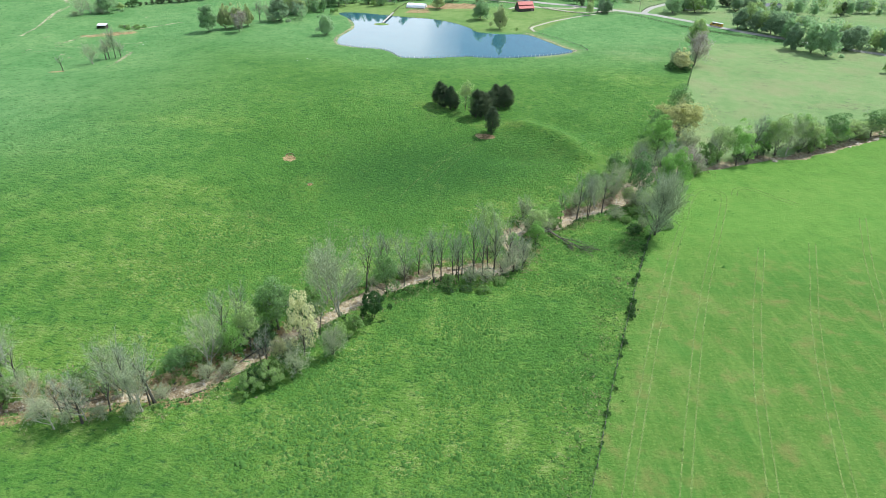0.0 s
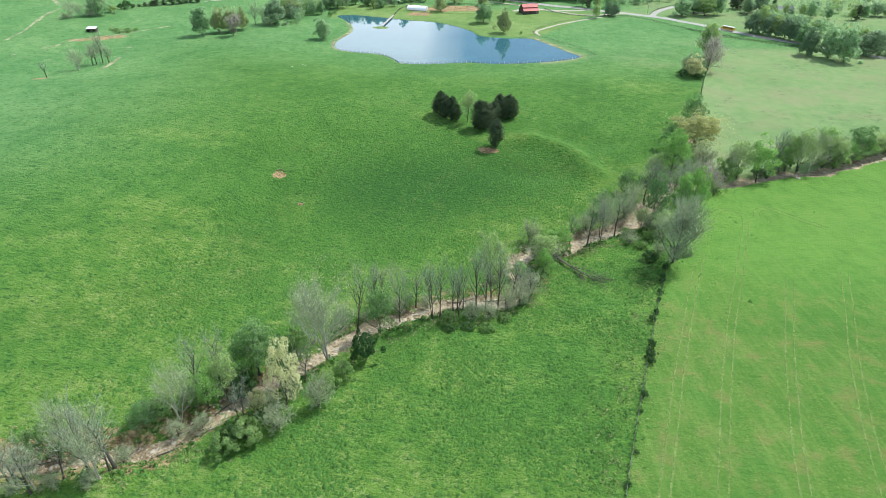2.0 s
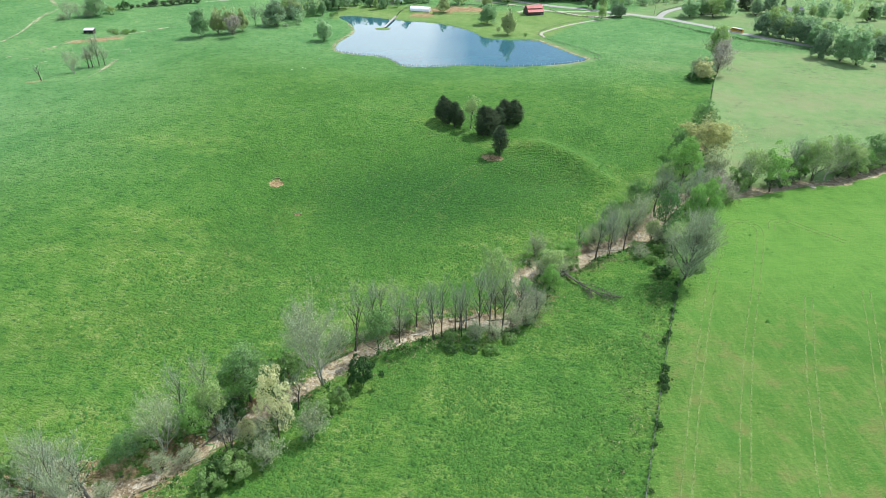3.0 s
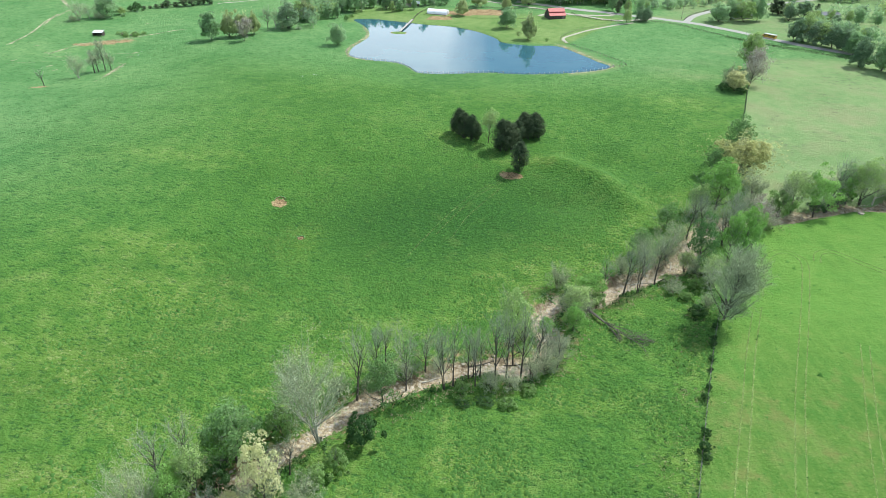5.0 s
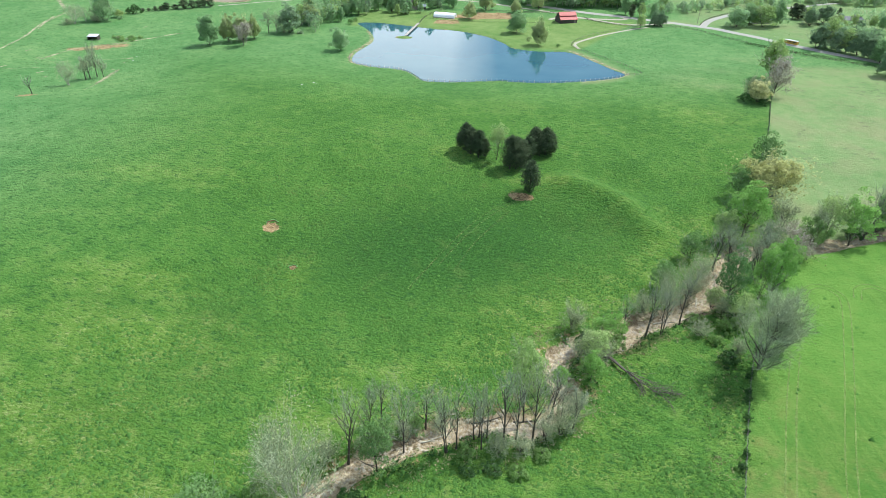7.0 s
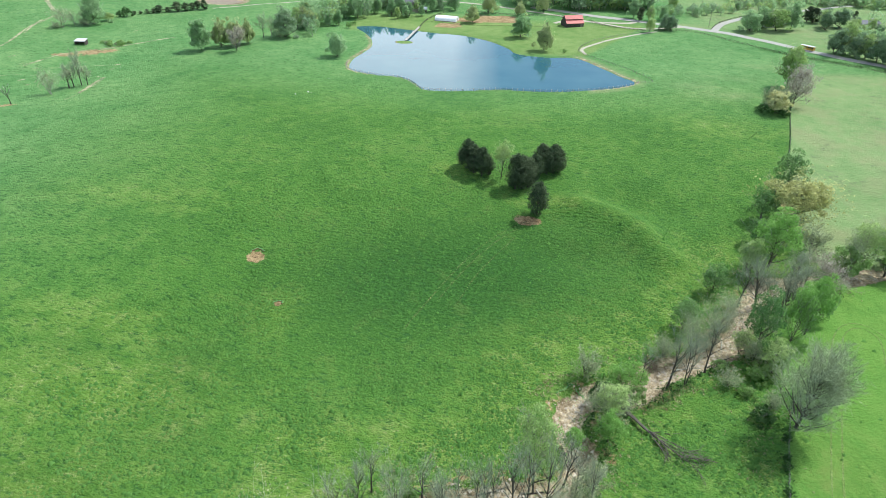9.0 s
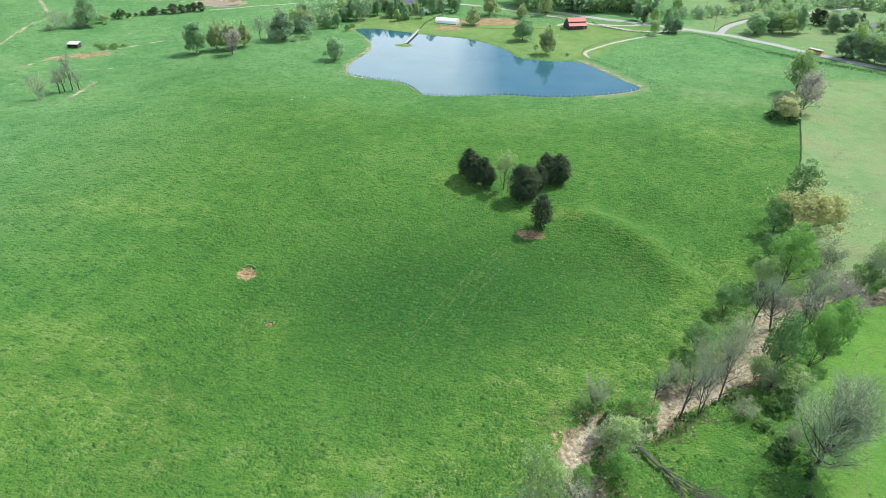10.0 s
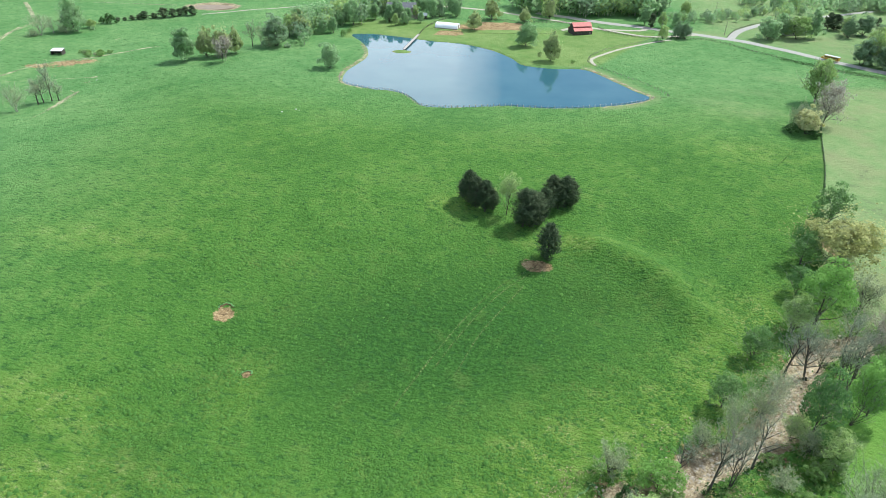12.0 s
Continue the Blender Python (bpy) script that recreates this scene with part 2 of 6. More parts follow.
def water_material():
    m, nt, b = nodes_of("pond_water", 0.03, 0.5)
    b.inputs["IOR"].default_value = 1.33
    pos = where(nt)
    nt.links.new(ramp(nt, noise_tex(nt, 0.03, 3, 0.5, pos), (0.35, (0.030, 0.105, 0.138)), (0.65, (0.046, 0.128, 0.155))), b.inputs["Base Color"])
    bump(nt, b, maths(nt, "ADD", noise_tex(nt, 1.2, 3, 0.6, pos), noise_tex(nt, 0.25, 2, 0.5, pos)), 0.05, 0.05)
    return m


LAND, POND = land_material(), water_material()
MUDDY = surface("muddy_water", (0.16, 0.115, 0.07), (0.26, 0.20, 0.13), 0.2, 0.45, 0.15, 0.1, 0.02)
SHALLOWS = surface("shallow_water", (0.10, 0.085, 0.055), (0.30, 0.27, 0.20), 0.5, 0.12, 0.5, 0.15, 0.02)
BARK = surface("bark", (0.050, 0.046, 0.036), (0.13, 0.12, 0.098), 3, 0.9, 0.2, 0.6, 0.03)
PALE_BARK = surface("pale_bark", (0.29, 0.28, 0.215), (0.50, 0.49, 0.41), 2, 0.9, 0.2, 0.4, 0.02)
TWIG = surface("grey_twigs", (0.26, 0.315, 0.18), (0.49, 0.555, 0.36), 4, 0.9, 0.2, 0.2, 0.01)
DARK_TWIG = surface("dark_twigs", (0.23, 0.27, 0.19), (0.42, 0.47, 0.345), 4, 0.9, 0.2, 0.2, 0.01)
BUDS = leaf_material("buds", (0.33, 0.38, 0.20), (0.48, 0.52, 0.31), 0.45)
PALE_LEAF = leaf_material("pale_leaves", (0.27, 0.43, 0.135), (0.52, 0.63, 0.28), 0.5)
GREEN_LEAF = leaf_material("green_leaves", (0.14, 0.32, 0.068), (0.37, 0.59, 0.18), 0.55)
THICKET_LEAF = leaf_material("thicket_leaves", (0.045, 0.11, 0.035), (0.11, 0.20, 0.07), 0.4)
SHRUB_LEAF = leaf_material("shrub_leaves", (0.19, 0.35, 0.10), (0.39, 0.53, 0.21), 0.6)
DARK_LEAF = leaf_material("dark_leaves", (0.10, 0.225, 0.075), (0.27, 0.42, 0.165), 0.5)
OLIVE_LEAF = leaf_material("olive_leaves", (0.41, 0.44, 0.175), (0.65, 0.65, 0.31), 0.53)
CATKIN_LEAF = leaf_material("greenish_catkins", (0.36, 0.45, 0.195), (0.58, 0.655, 0.33), 0.52)
CEDAR_LEAF = leaf_material("cedar_needles", (0.042, 0.078, 0.042), (0.15, 0.19, 0.10), 0.25)
# the next two are paler and bluer: distance haze put into leaf colour
HAZY_GREEN_LEAF = leaf_material("hazy_green_leaves", (0.25, 0.41, 0.19), (0.47, 0.64, 0.36), 0.6)
HAZY_DARK_LEAF = leaf_material("hazy_dark_leaves", (0.17, 0.28, 0.155), (0.37, 0.49, 0.295), 0.55)
CREAM_LEAF = leaf_material("cream_blossom", (0.50, 0.53, 0.24), (0.75, 0.74, 0.43), 0.5)
RUSSET_TWIG = surface("russet_twigs", (0.27, 0.22, 0.18), (0.44, 0.38, 0.32), 4, 0.9, 0.2, 0.2, 0.01)
STRAW = leaf_material("dead_straw", (0.30, 0.30, 0.15), (0.52, 0.48, 0.28), 0.3)
RUSSET = leaf_material("russet_buds", (0.37, 0.355, 0.29), (0.52, 0.495, 0.41), 0.45)

# ---- the ground: one sheet to the horizon ----
CREEK = spline([(-330, 70), (-200, 92), (-140, 94), (-98, 97.5), (-75, 102), (-57, 107), (-45, 121), (-34, 133), (-23, 146), (-11, 154.5), (-1, 160),
                (8, 162), (15, 161), (21, 166), (24.5, 175), (23.5, 184), (28, 191), (38, 191), (46, 199.5), (60, 206.5), (70, 215.5),
                (79, 229), (89, 240), (106, 243), (125, 250), (140, 255.5), (154, 256.5), (178, 268), (196, 276), (216, 288), (300, 330), (420, 350)], 6)
SHORE = spline([(-76, 442), (-78.5, 463), (-75, 480), (-72.5, 497), (-76, 517), (-83.5, 535), (-93, 553), (-80.5, 557), (-62, 552), (-35, 542), (-17, 538),
                (-4, 530), (6, 521), (17, 504), (23, 490), (40, 484), (60, 484), (72.5, 463), (81, 446), (87, 434.5), (74, 424),
                (53, 416), (36.5, 412.5), (20, 412.5), (10, 413), (-12, 408), (-29, 408), (-34.5, 416), (-40, 424.5), (-48, 430), (-62, 433)], 5, True)
ROAD = spline([(40, 640), (90, 612), (120, 597), (152, 581), (171, 570), (191, 551), (208, 530), (222, 513), (237, 495), (256, 477), (285, 446), (330, 405), (420, 330)], 6)
SIDE_ROAD = spline([(171, 570), (183, 592), (203, 614), (240, 640), (330, 690)], 6)
FENCE = spline([(76, 193), (70, 181.5), (59, 155), (47.5, 125.6), (38.5, 102), (28.7, 75), (10, 28)], 6)
FENCE_NORTH = spline([(178, 452), (164, 414), (152, 386), (134.2, 342.2), (119.3, 310.5), (108, 285)], 6)
SOIL = [(-63.8, 234.6, 2.7, 2.5), (-52.2, 216.5, 1.0, 0.9), (18.2, 266.6, 4.2, 2.6), (-254, 450, 9, 5), (-242, 458, 10, 8), (-233, 463, 7, 6), (-224.6, 354.4, 5, 3.2), 
        (112.7, 289.4, 2, 4), (-71, 489, 2, 4), (62, 480, 5, 2.5), (-55, 112, 6, 2.5), (-40, 128, 4, 2)]


SPUR = spline([(37, 277), (44, 274), (51, 269), (57, 260), (60, 251)], 4)


def land_height(x, y):
    z = hills(x, y)
    # a spur running out from the cedars, with a hollow below it
    spur = line_distance(x, y, SPUR)
    z = z + 3.8 * np.exp(-(spur / 7.0) ** 2) - 2.4 * np.exp(-(((x - 36) / 17) ** 2 + ((y - 251) / 9) ** 2)) - 1.5 * np.exp(-(((x - 62) / 15) ** 2 + ((y - 284) / 10) ** 2))
    # the gully below the bare patch
    z = z - 1.3 * np.exp(-((x + 57 - (y - 225) * 0.45) / 7) ** 2) * smooth(175, 205, y) * (1 - smooth(235, 255, y))
    z = z - 0.9 * np.exp(-((x + 64.5) / 3.2) ** 2 - ((y - 235.8) / 2.0) ** 2) - 0.5 * np.exp(-((x + 52) / 1.6) ** 2 - ((y - 216) / 1.2) ** 2)
    z = z + 0.25 * np.sin(x * 0.11 + 1.7 * np.sin(y * 0.05)) * np.sin(y * 0.09 + 0.6)
    return z


def ground_height(x, y):
    x, y = np.asarray(x, float), np.asarray(y, float)
    z = land_height(x, y)
    near = (np.abs(x) < 480) & (y > 40) & (y < 620)
    zz, xx, yy = z[near], x[near], y[near]
    if xx.size:
        wob = 0.7 * np.sin(xx * 0.35) + 0.6 * np.sin(yy * 0.47 + xx * 0.2)
        d = line_distance(xx, yy, CREEK) + wob * 0.6
        zz = zz - 1.9 * (1 - smooth(2.0, 4.6, d)) + 0.25 * np.exp(-((d - 6.5) / 1.6) ** 2)
        s = line_distance(xx, yy, SHORE, True)
        s = np.where(inside(xx, yy, SHORE), -s, s)
        zz = np.where(s > 0, WATER + 0.45 + (zz - WATER - 0.45) * smooth(0, 55, s), zz)
        zz = np.where(s < 1.5, np.minimum(zz, WATER + 0.45 - 1.9 * (1 - smooth(-3.0, 1.5, s))), zz)
        island = ((xx + 53) / 6.2) ** 2 + ((yy - 511.5) / 4.2) ** 2
        zz = np.maximum(zz, WATER + 0.6 - 0.6 * island)
        z = z.copy()
        z[near] = zz
    pool = np.hypot((x + 219) / 15, (y - 622) / 10)
    z = z - 1.2 * (1 - smooth(0.8, 1.3, pool))
    return z


def spot(x, y):
    return float(ground_height(np.array([x]), np.array([y]))[0])


def lines_between(a, b, step, grow=1.07, out_a=-3200, out_b=3200):
    mid = list(np.arange(a, b + 1e-6, step))
    left, right, s = [], [], step
    x = a
    while x > out_a:
        s *= grow
        x -= s
        left.append(x)
    s, x = step, b
    while x < out_b:
        s *= grow
        x += s
        right.append(x)
    return np.array(left[::-1] + mid + right)


def make_mesh(name, verts, faces, loops=4):
    verts, faces = np.asarray(verts, np.float32), np.asarray(faces, np.int32)
    me = bpy.data.meshes.new(name)
    me.vertices.add(len(verts))
    me.vertices.foreach_set("co", verts.ravel())
    me.loops.add(faces.size)
    me.loops.foreach_set("vertex_index", faces.ravel())
    me.polygons.add(len(faces))
    me.polygons.foreach_set("loop_start", np.arange(len(faces), dtype=np.int32) * loops)
    me.update(calc_edges=True)
    return me


def build_ground():
    xs = lines_between(-120, 160, 1.2, 1.055)
    ys = np.concatenate([lines_between(62, 320, 1.2, 1.1, -3000, 320), np.arange(322, 640, 2.2), lines_between(640, 644, 2.0, 1.08, 640, 3600)])
    X, Y = np.meshgrid(xs, ys)
    x, y = X.ravel(), Y.ravel()
    z = ground_height(x, y)
    n, m = len(ys), len(xs)
    i = (np.arange(n - 1)[:, None] * m + np.arange(m - 1)[None]).ravel()
    me = make_mesh("ground", np.stack([x, y, z], 1), np.stack([i, i + 1, i + m + 1, i + m], 1))
    me.polygons.foreach_set("use_smooth", np.ones(len(me.polygons), bool))
    creek, s = line_distance(x, y, CREEK), line_distance(x, y, SHORE, True)
    inpond = inside(x, y, SHORE)
    wob = 0.7 * np.sin(x * 0.35) + 0.6 * np.sin(y * 0.47 + x * 0.2)
    broad = 1.5 * smooth(22, 34, x) * (1 - smooth(95, 110, x)) + 0.8 * smooth(-26, -14, x) * (1 - smooth(14, 22, x))
    broad = broad - 0.9 * (1 - smooth(-60, -48, x))
    bed = 1 - smooth(1.6, 3.8, creek + 0.8 * wob - broad)
    ledge = 0.85 * (1 - smooth(3.5, 7.5, creek + wob)) * smooth(128, 150, x) * (y < np.interp(x, CREEK[:, 0], CREEK[:, 1]))
    bed = np.maximum(bed, ledge)
    # the gravel bar below the bend
    bar = np.hypot(((x - 23.4) * 0.97 - (y - 184) * 0.24) / 3.6, ((x - 23.4) * 0.24 + (y - 184) * 0.97) / 8.8)
    bed = np.maximum(bed, 1.15 * (1 - smooth(0.75, 1.1, bar)))
    soil = np.zeros_like(x)
    for a, b, rx, ry in SOIL:
        soil = np.maximum(soil, np.minimum(1.1, (1.5 if rx < 5 else 1.0) * np.exp(-1.1 * (((x - a) / rx) ** 2 + ((y - b) / ry) ** 2))))
    bed = np.maximum(bed, 0.57 * (1 - smooth(1.6, 5.5, s)) * ((x < -62) & (y < 530) | (x > 60)) * ~inpond)
    pool = np.hypot((x + 219) / 15, (y - 622) / 10)
    bed = np.maximum(bed, 0.8 * (1 - smooth(1.25, 1.8, pool)))
    bed = np.maximum(bed, 0.55 * (1 - smooth(0.7, 2.6, s)) * (y < 452) * (x < 75) * ~inpond)
    soil = np.maximum(soil, (0.56 - 0.14 * smooth(-55, -40, x) - 0.14 * smooth(70, 90, x)) * (1 - smooth(4, 9, creek + wob - np.abs(broad) * 1.2)))
    soil[inpond & (z < WATER + 0.15)] = 0.8
    for corners in (((-8, 577), (-5, 599), (25, 603), (30, 590), (27, 578)), ((-37, 558), (-33, 571), (-18, 574), (-15, 560)), ((-34, 588), (-9, 592), (-8, 579), (-28, 577))):
        soil = np.maximum(soil, 0.95 * inside(x, y, np.array(corners)))
    south = y < np.interp(x, CREEK[:, 0], CREEK[:, 1])
    fx = np.interp(y, FENCE[::-1, 1], FENCE[::-1, 0])
    hay = south * smooth(-0.5, 0.5, x - fx + 0.0)
    nx = np.interp(y, FENCE_NORTH[::-1, 1], FENCE_NORTH[::-1, 0])
    dry = (~south) * smooth(-1, 1, x - nx) * (1 - smooth(455, 470, y))
    lawn = smooth(484, 492, y - 0.0 * x) * (1 - smooth(575, 600, y)) * smooth(-75, -68, x) * (1 - smooth(0, 6, x - 60 - (y - 484) * 0.62))
    lawn = np.maximum(lawn, smooth(538, 546, y) * (1 - smooth(585, 610, y)) * smooth(-100, -95, x) * (x < 0))
    for a, b, rx, ry in (((116, 431, 20, 9), (146, 449, 20, 9), (176, 474, 20, 9), (131, 414, 20, 9))):
        dry = np.maximum(dry, 0.42 * np.exp(-(((x - a) / rx) ** 2 + ((y - b) / ry) ** 2)))
    for a, b, rx, ry in ((163, 586, 20, 9), (292, 550, 40, 26), (320, 505, 40, 22)):
        dry = np.maximum(dry, 0.8 * (1 - smooth(0.7, 1.1, np.hypot((x - a) / rx, (y - b) / ry))))
    dry = np.maximum(dry, 0.85 * smooth(0, 14, y - np.interp(x, ROAD[:, 0], ROAD[:, 1])) * smooth(150, 190, x))
    dry = np.maximum(dry, 0.8 * (1 - smooth(4, 9, s)) * (x > 58) * (y < 500) * ~inpond)
    # lush grass plus painted shade of the bowl's slope below the knoll
    lush_shade = np.exp(-(((x + 6) / 52) ** 2 + ((y - 237 - 0.25 * x) / 31) ** 2)) * 1.0 + 0.1 * np.exp(-(((x - 55) / 40) ** 2 + ((y - 290) / 40) ** 2))
    for a, b, rx, ry, k in ((-95, 143, 16, 7, 0.8), (-79, 154, 17, 9, 0.85), (-66, 188, 11, 16, 0.8), (-60, 172, 12, 10, 0.5), (-92, 190, 14, 9, 0.45), (-60, 228, 5, 14, 0.6)):
        lush_shade = np.maximum(lush_shade, k * np.exp(-(((x - a) / rx) ** 2 + ((y - b) / ry) ** 2)))
    lush_shade = np.clip(lush_shade, 0, 0.9) * (~south)
    # drier growth beside the creek and on the open rises
    straw = 0.85 * np.exp(-((creek - 14) / 14) ** 2) * (~south) + 0.6 * np.exp(-((creek - 10) / 9) ** 2) * south
    # pale straw tone along the spur paints its sunlit crest
    straw = np.maximum(straw, 0.4 * np.exp(-(line_distance(x, y, SPUR) / 4.5) ** 2))
    for a, b, rx, ry in ((-52, 212, 7, 10), (14, 176, 9, 22), (-118.2, 258.9, 30, 8), (-95, 200, 25, 9), (-85, 150, 40, 22), (20, 88, 26, 14), (47, 122, 8, 26), (2, 128, 16, 8), (30, 279, 18, 6), (-8, 295.1, 10, 5), (-50, 212, 3, 3), (-22, 126, 5, 4), (12, 202, 7, 9), (-18, 118, 20, 7), (58, 168, 7, 14), (30, 150, 20, 6), (-55, 95, 20, 10), (-10, 92, 60, 22), (-85, 180, 40, 16), (110.5, 361.9, 24, 14), (-51, 209, 4, 4), (-86, 119, 24, 9), (-66, 135, 13, 8), (-30, 172, 22, 9), (118, 412, 28, 12), (16, 184, 5, 9)):
        straw = np.maximum(straw, 0.82 * np.exp(-(((x - a) / rx) ** 2 + ((y - b) / ry) ** 2)))
    # paler upland grass; partly paints the terrain shading beyond the western crest
    upland = np.maximum(smooth(330, 480, y), smooth(70, 230, -x) * smooth(150, 260, y)) * 0.9
    upland = np.where(hay > 0.5, 0.75 * smooth(140, 195, y), upland)
    for name, chans in (("cover", (bed, soil, hay, straw)), ("kinds", (lawn, dry, lush_shade, upland))):
        at = me.color_attributes.new(name, "FLOAT_COLOR", "POINT")
        at.data.foreach_set("color", np.stack(chans, 1).astype(np.float32).ravel())
    ob = tagged(new("ground", me), "rolling green pasture and hay field cut by a gravelly creek bed", "ground", kind="structure")
    me.materials.append(LAND)
    return ob


build_ground()
ws = lines_between(-104, 96, 4, 1.1, -104, 96)
wy = lines_between(400, 566, 4, 1.1, 400, 566)
GX, GY = np.meshgrid(ws, wy)
gi = (np.arange(len(wy) - 1)[:, None] * len(ws) + np.arange(len(ws) - 1)[None]).ravel()
wet = make_mesh("water", np.stack([GX.ravel(), GY.ravel(), np.full(GX.size, WATER)], 1), np.stack([gi, gi + 1, gi + len(ws) + 1, gi + len(ws)], 1))
wet.materials.append(POND)
tagged(new("water", wet), "still pond mirroring the sky among green banks", "pond", kind="structure")

k32 = np.linspace(0, 2 * math.pi, 33)[:-1]
far_z = float(land_height(np.array([-219.0]), np.array([622.0]))[0]) - 0.5
far_wet = make_mesh("water", np.column_stack([-219 + 15 * 1.02 * np.cos(k32) * (1 + 0.08 * np.sin(3 * k32)), 622 + 10 * 1.02 * np.sin(k32), np.full(32, far_z)]), np.arange(32)[None], 32)
far_wet.materials.append(MUDDY)
tagged(new("water", far_wet), "small muddy farm pond with bare sandy banks", "pond", kind="structure")


def creek_water(a, b, wide, rise):
    """A shallow pool left in the creek bed between two fractions of its length."""
    p = CREEK[int(a * len(CREEK)):int(b * len(CREEK)) + 1]
    d = np.gradient(p, axis=0)
    d /= np.linalg.norm(d, axis=1, keepdims=True)
    n = np.stack([-d[:, 1], d[:, 0]], 1)
    w = wide * np.sin(np.linspace(0.15, math.pi - 0.15, len(p)))[:, None]
    z = np.full(len(p), float(ground_height(p[:, 0], p[:, 1]).min()) + rise)
    v = np.concatenate([np.column_stack([p + n * w, z]), np.column_stack([p - n * w, z])])
    k = len(p)
    i = np.arange(k - 1)
    me = make_mesh("creek_water", v, np.stack([i, i + k, i + k + 1, i + 1], 1))
    me.materials.append(SHALLOWS)
    return tagged(new("creek_water", me), "shallow pool of clear water in the gravelly creek", "water", kind="structure")



# ---- trees ----
def part(name, me, material, parent, label=""):
    ob = new(name, me)
    if material:
        me.materials.append(material)
    ob.parent = parent
    return tagged(ob, label)


def unit(v):
    return v / max(np.linalg.norm(v), 1e-9)


def tubes(segs, sides):
    """Tapered tubes along segments (start, end, radius, radius)."""
    s = np.array(segs, float)
    a, b = s[:, :3], s[:, 3:6]
    d = b - a
    d /= np.linalg.norm(d, axis=1, keepdims=True) + 1e-9
    ref = np.where(np.abs(d[:, 2:3]) < 0.9, [[0, 0, 1.0]], [[1.0, 0, 0]])
    u = np.cross(d, ref)
    u /= np.linalg.norm(u, axis=1, keepdims=True)
    w = np.cross(d, u)
    ang = np.arange(sides) * 2 * np.pi / sides + (np.arange(len(s)) * 2.4)[:, None]
    ring = u[:, None] * np.cos(ang)[:, :, None] + w[:, None] * np.sin(ang)[:, :, None]
    v = np.concatenate([a[:, None] + ring * s[:, 6][:, None, None], b[:, None] + ring * s[:, 7][:, None, None]], 1)
    k = np.arange(sides if sides > 2 else 1)
    f = np.stack([k, (k + 1) % sides, (k + 1) % sides + sides, k + sides], 1)
    faces = (np.arange(len(s))[:, None, None] * 2 * sides + f[None]).reshape(-1, 4)
    return v.reshape(-1, 3), faces


def leaf_quads(rng, centres, size, heart=None):
    """Small bent leaf clumps, turned outwards from the heart of the crown."""
    n = len(centres)
    c = np.asarray(centres).reshape(-1, 3)
    nor = rng.normal(0, 0.55, size=(n, 3))
    if heart is not None:
        away = c - np.asarray(heart)
        nor += away / (np.linalg.norm(away, axis=1, keepdims=True) + 1e-6)
    nor[:, 2] += 0.25
    nor /= np.linalg.norm(nor, axis=1, keepdims=True)
    u = np.cross(nor, rng.normal(size=(n, 3)))
    u /= np.linalg.norm(u, axis=1, keepdims=True)
    w = np.cross(nor, u)
    sz = size * rng.uniform(0.55, 1.35, (n, 1))
    v = np.stack([c - u * sz, c + w * sz * 0.7 - nor * sz * 0.25, c + u * sz, c - w * sz * 0.7 - nor * sz * 0.2], 1)
    return v.reshape(-1, 3), np.arange(4 * n).reshape(-1, 4)


def join(*pieces):
    vs, fs, k = [], [], 0
    for v, f in pieces:
        vs.append(v)
        fs.append(np.asarray(f) + k)
        k += len(v)
    return np.concatenate(vs), np.concatenate(fs)


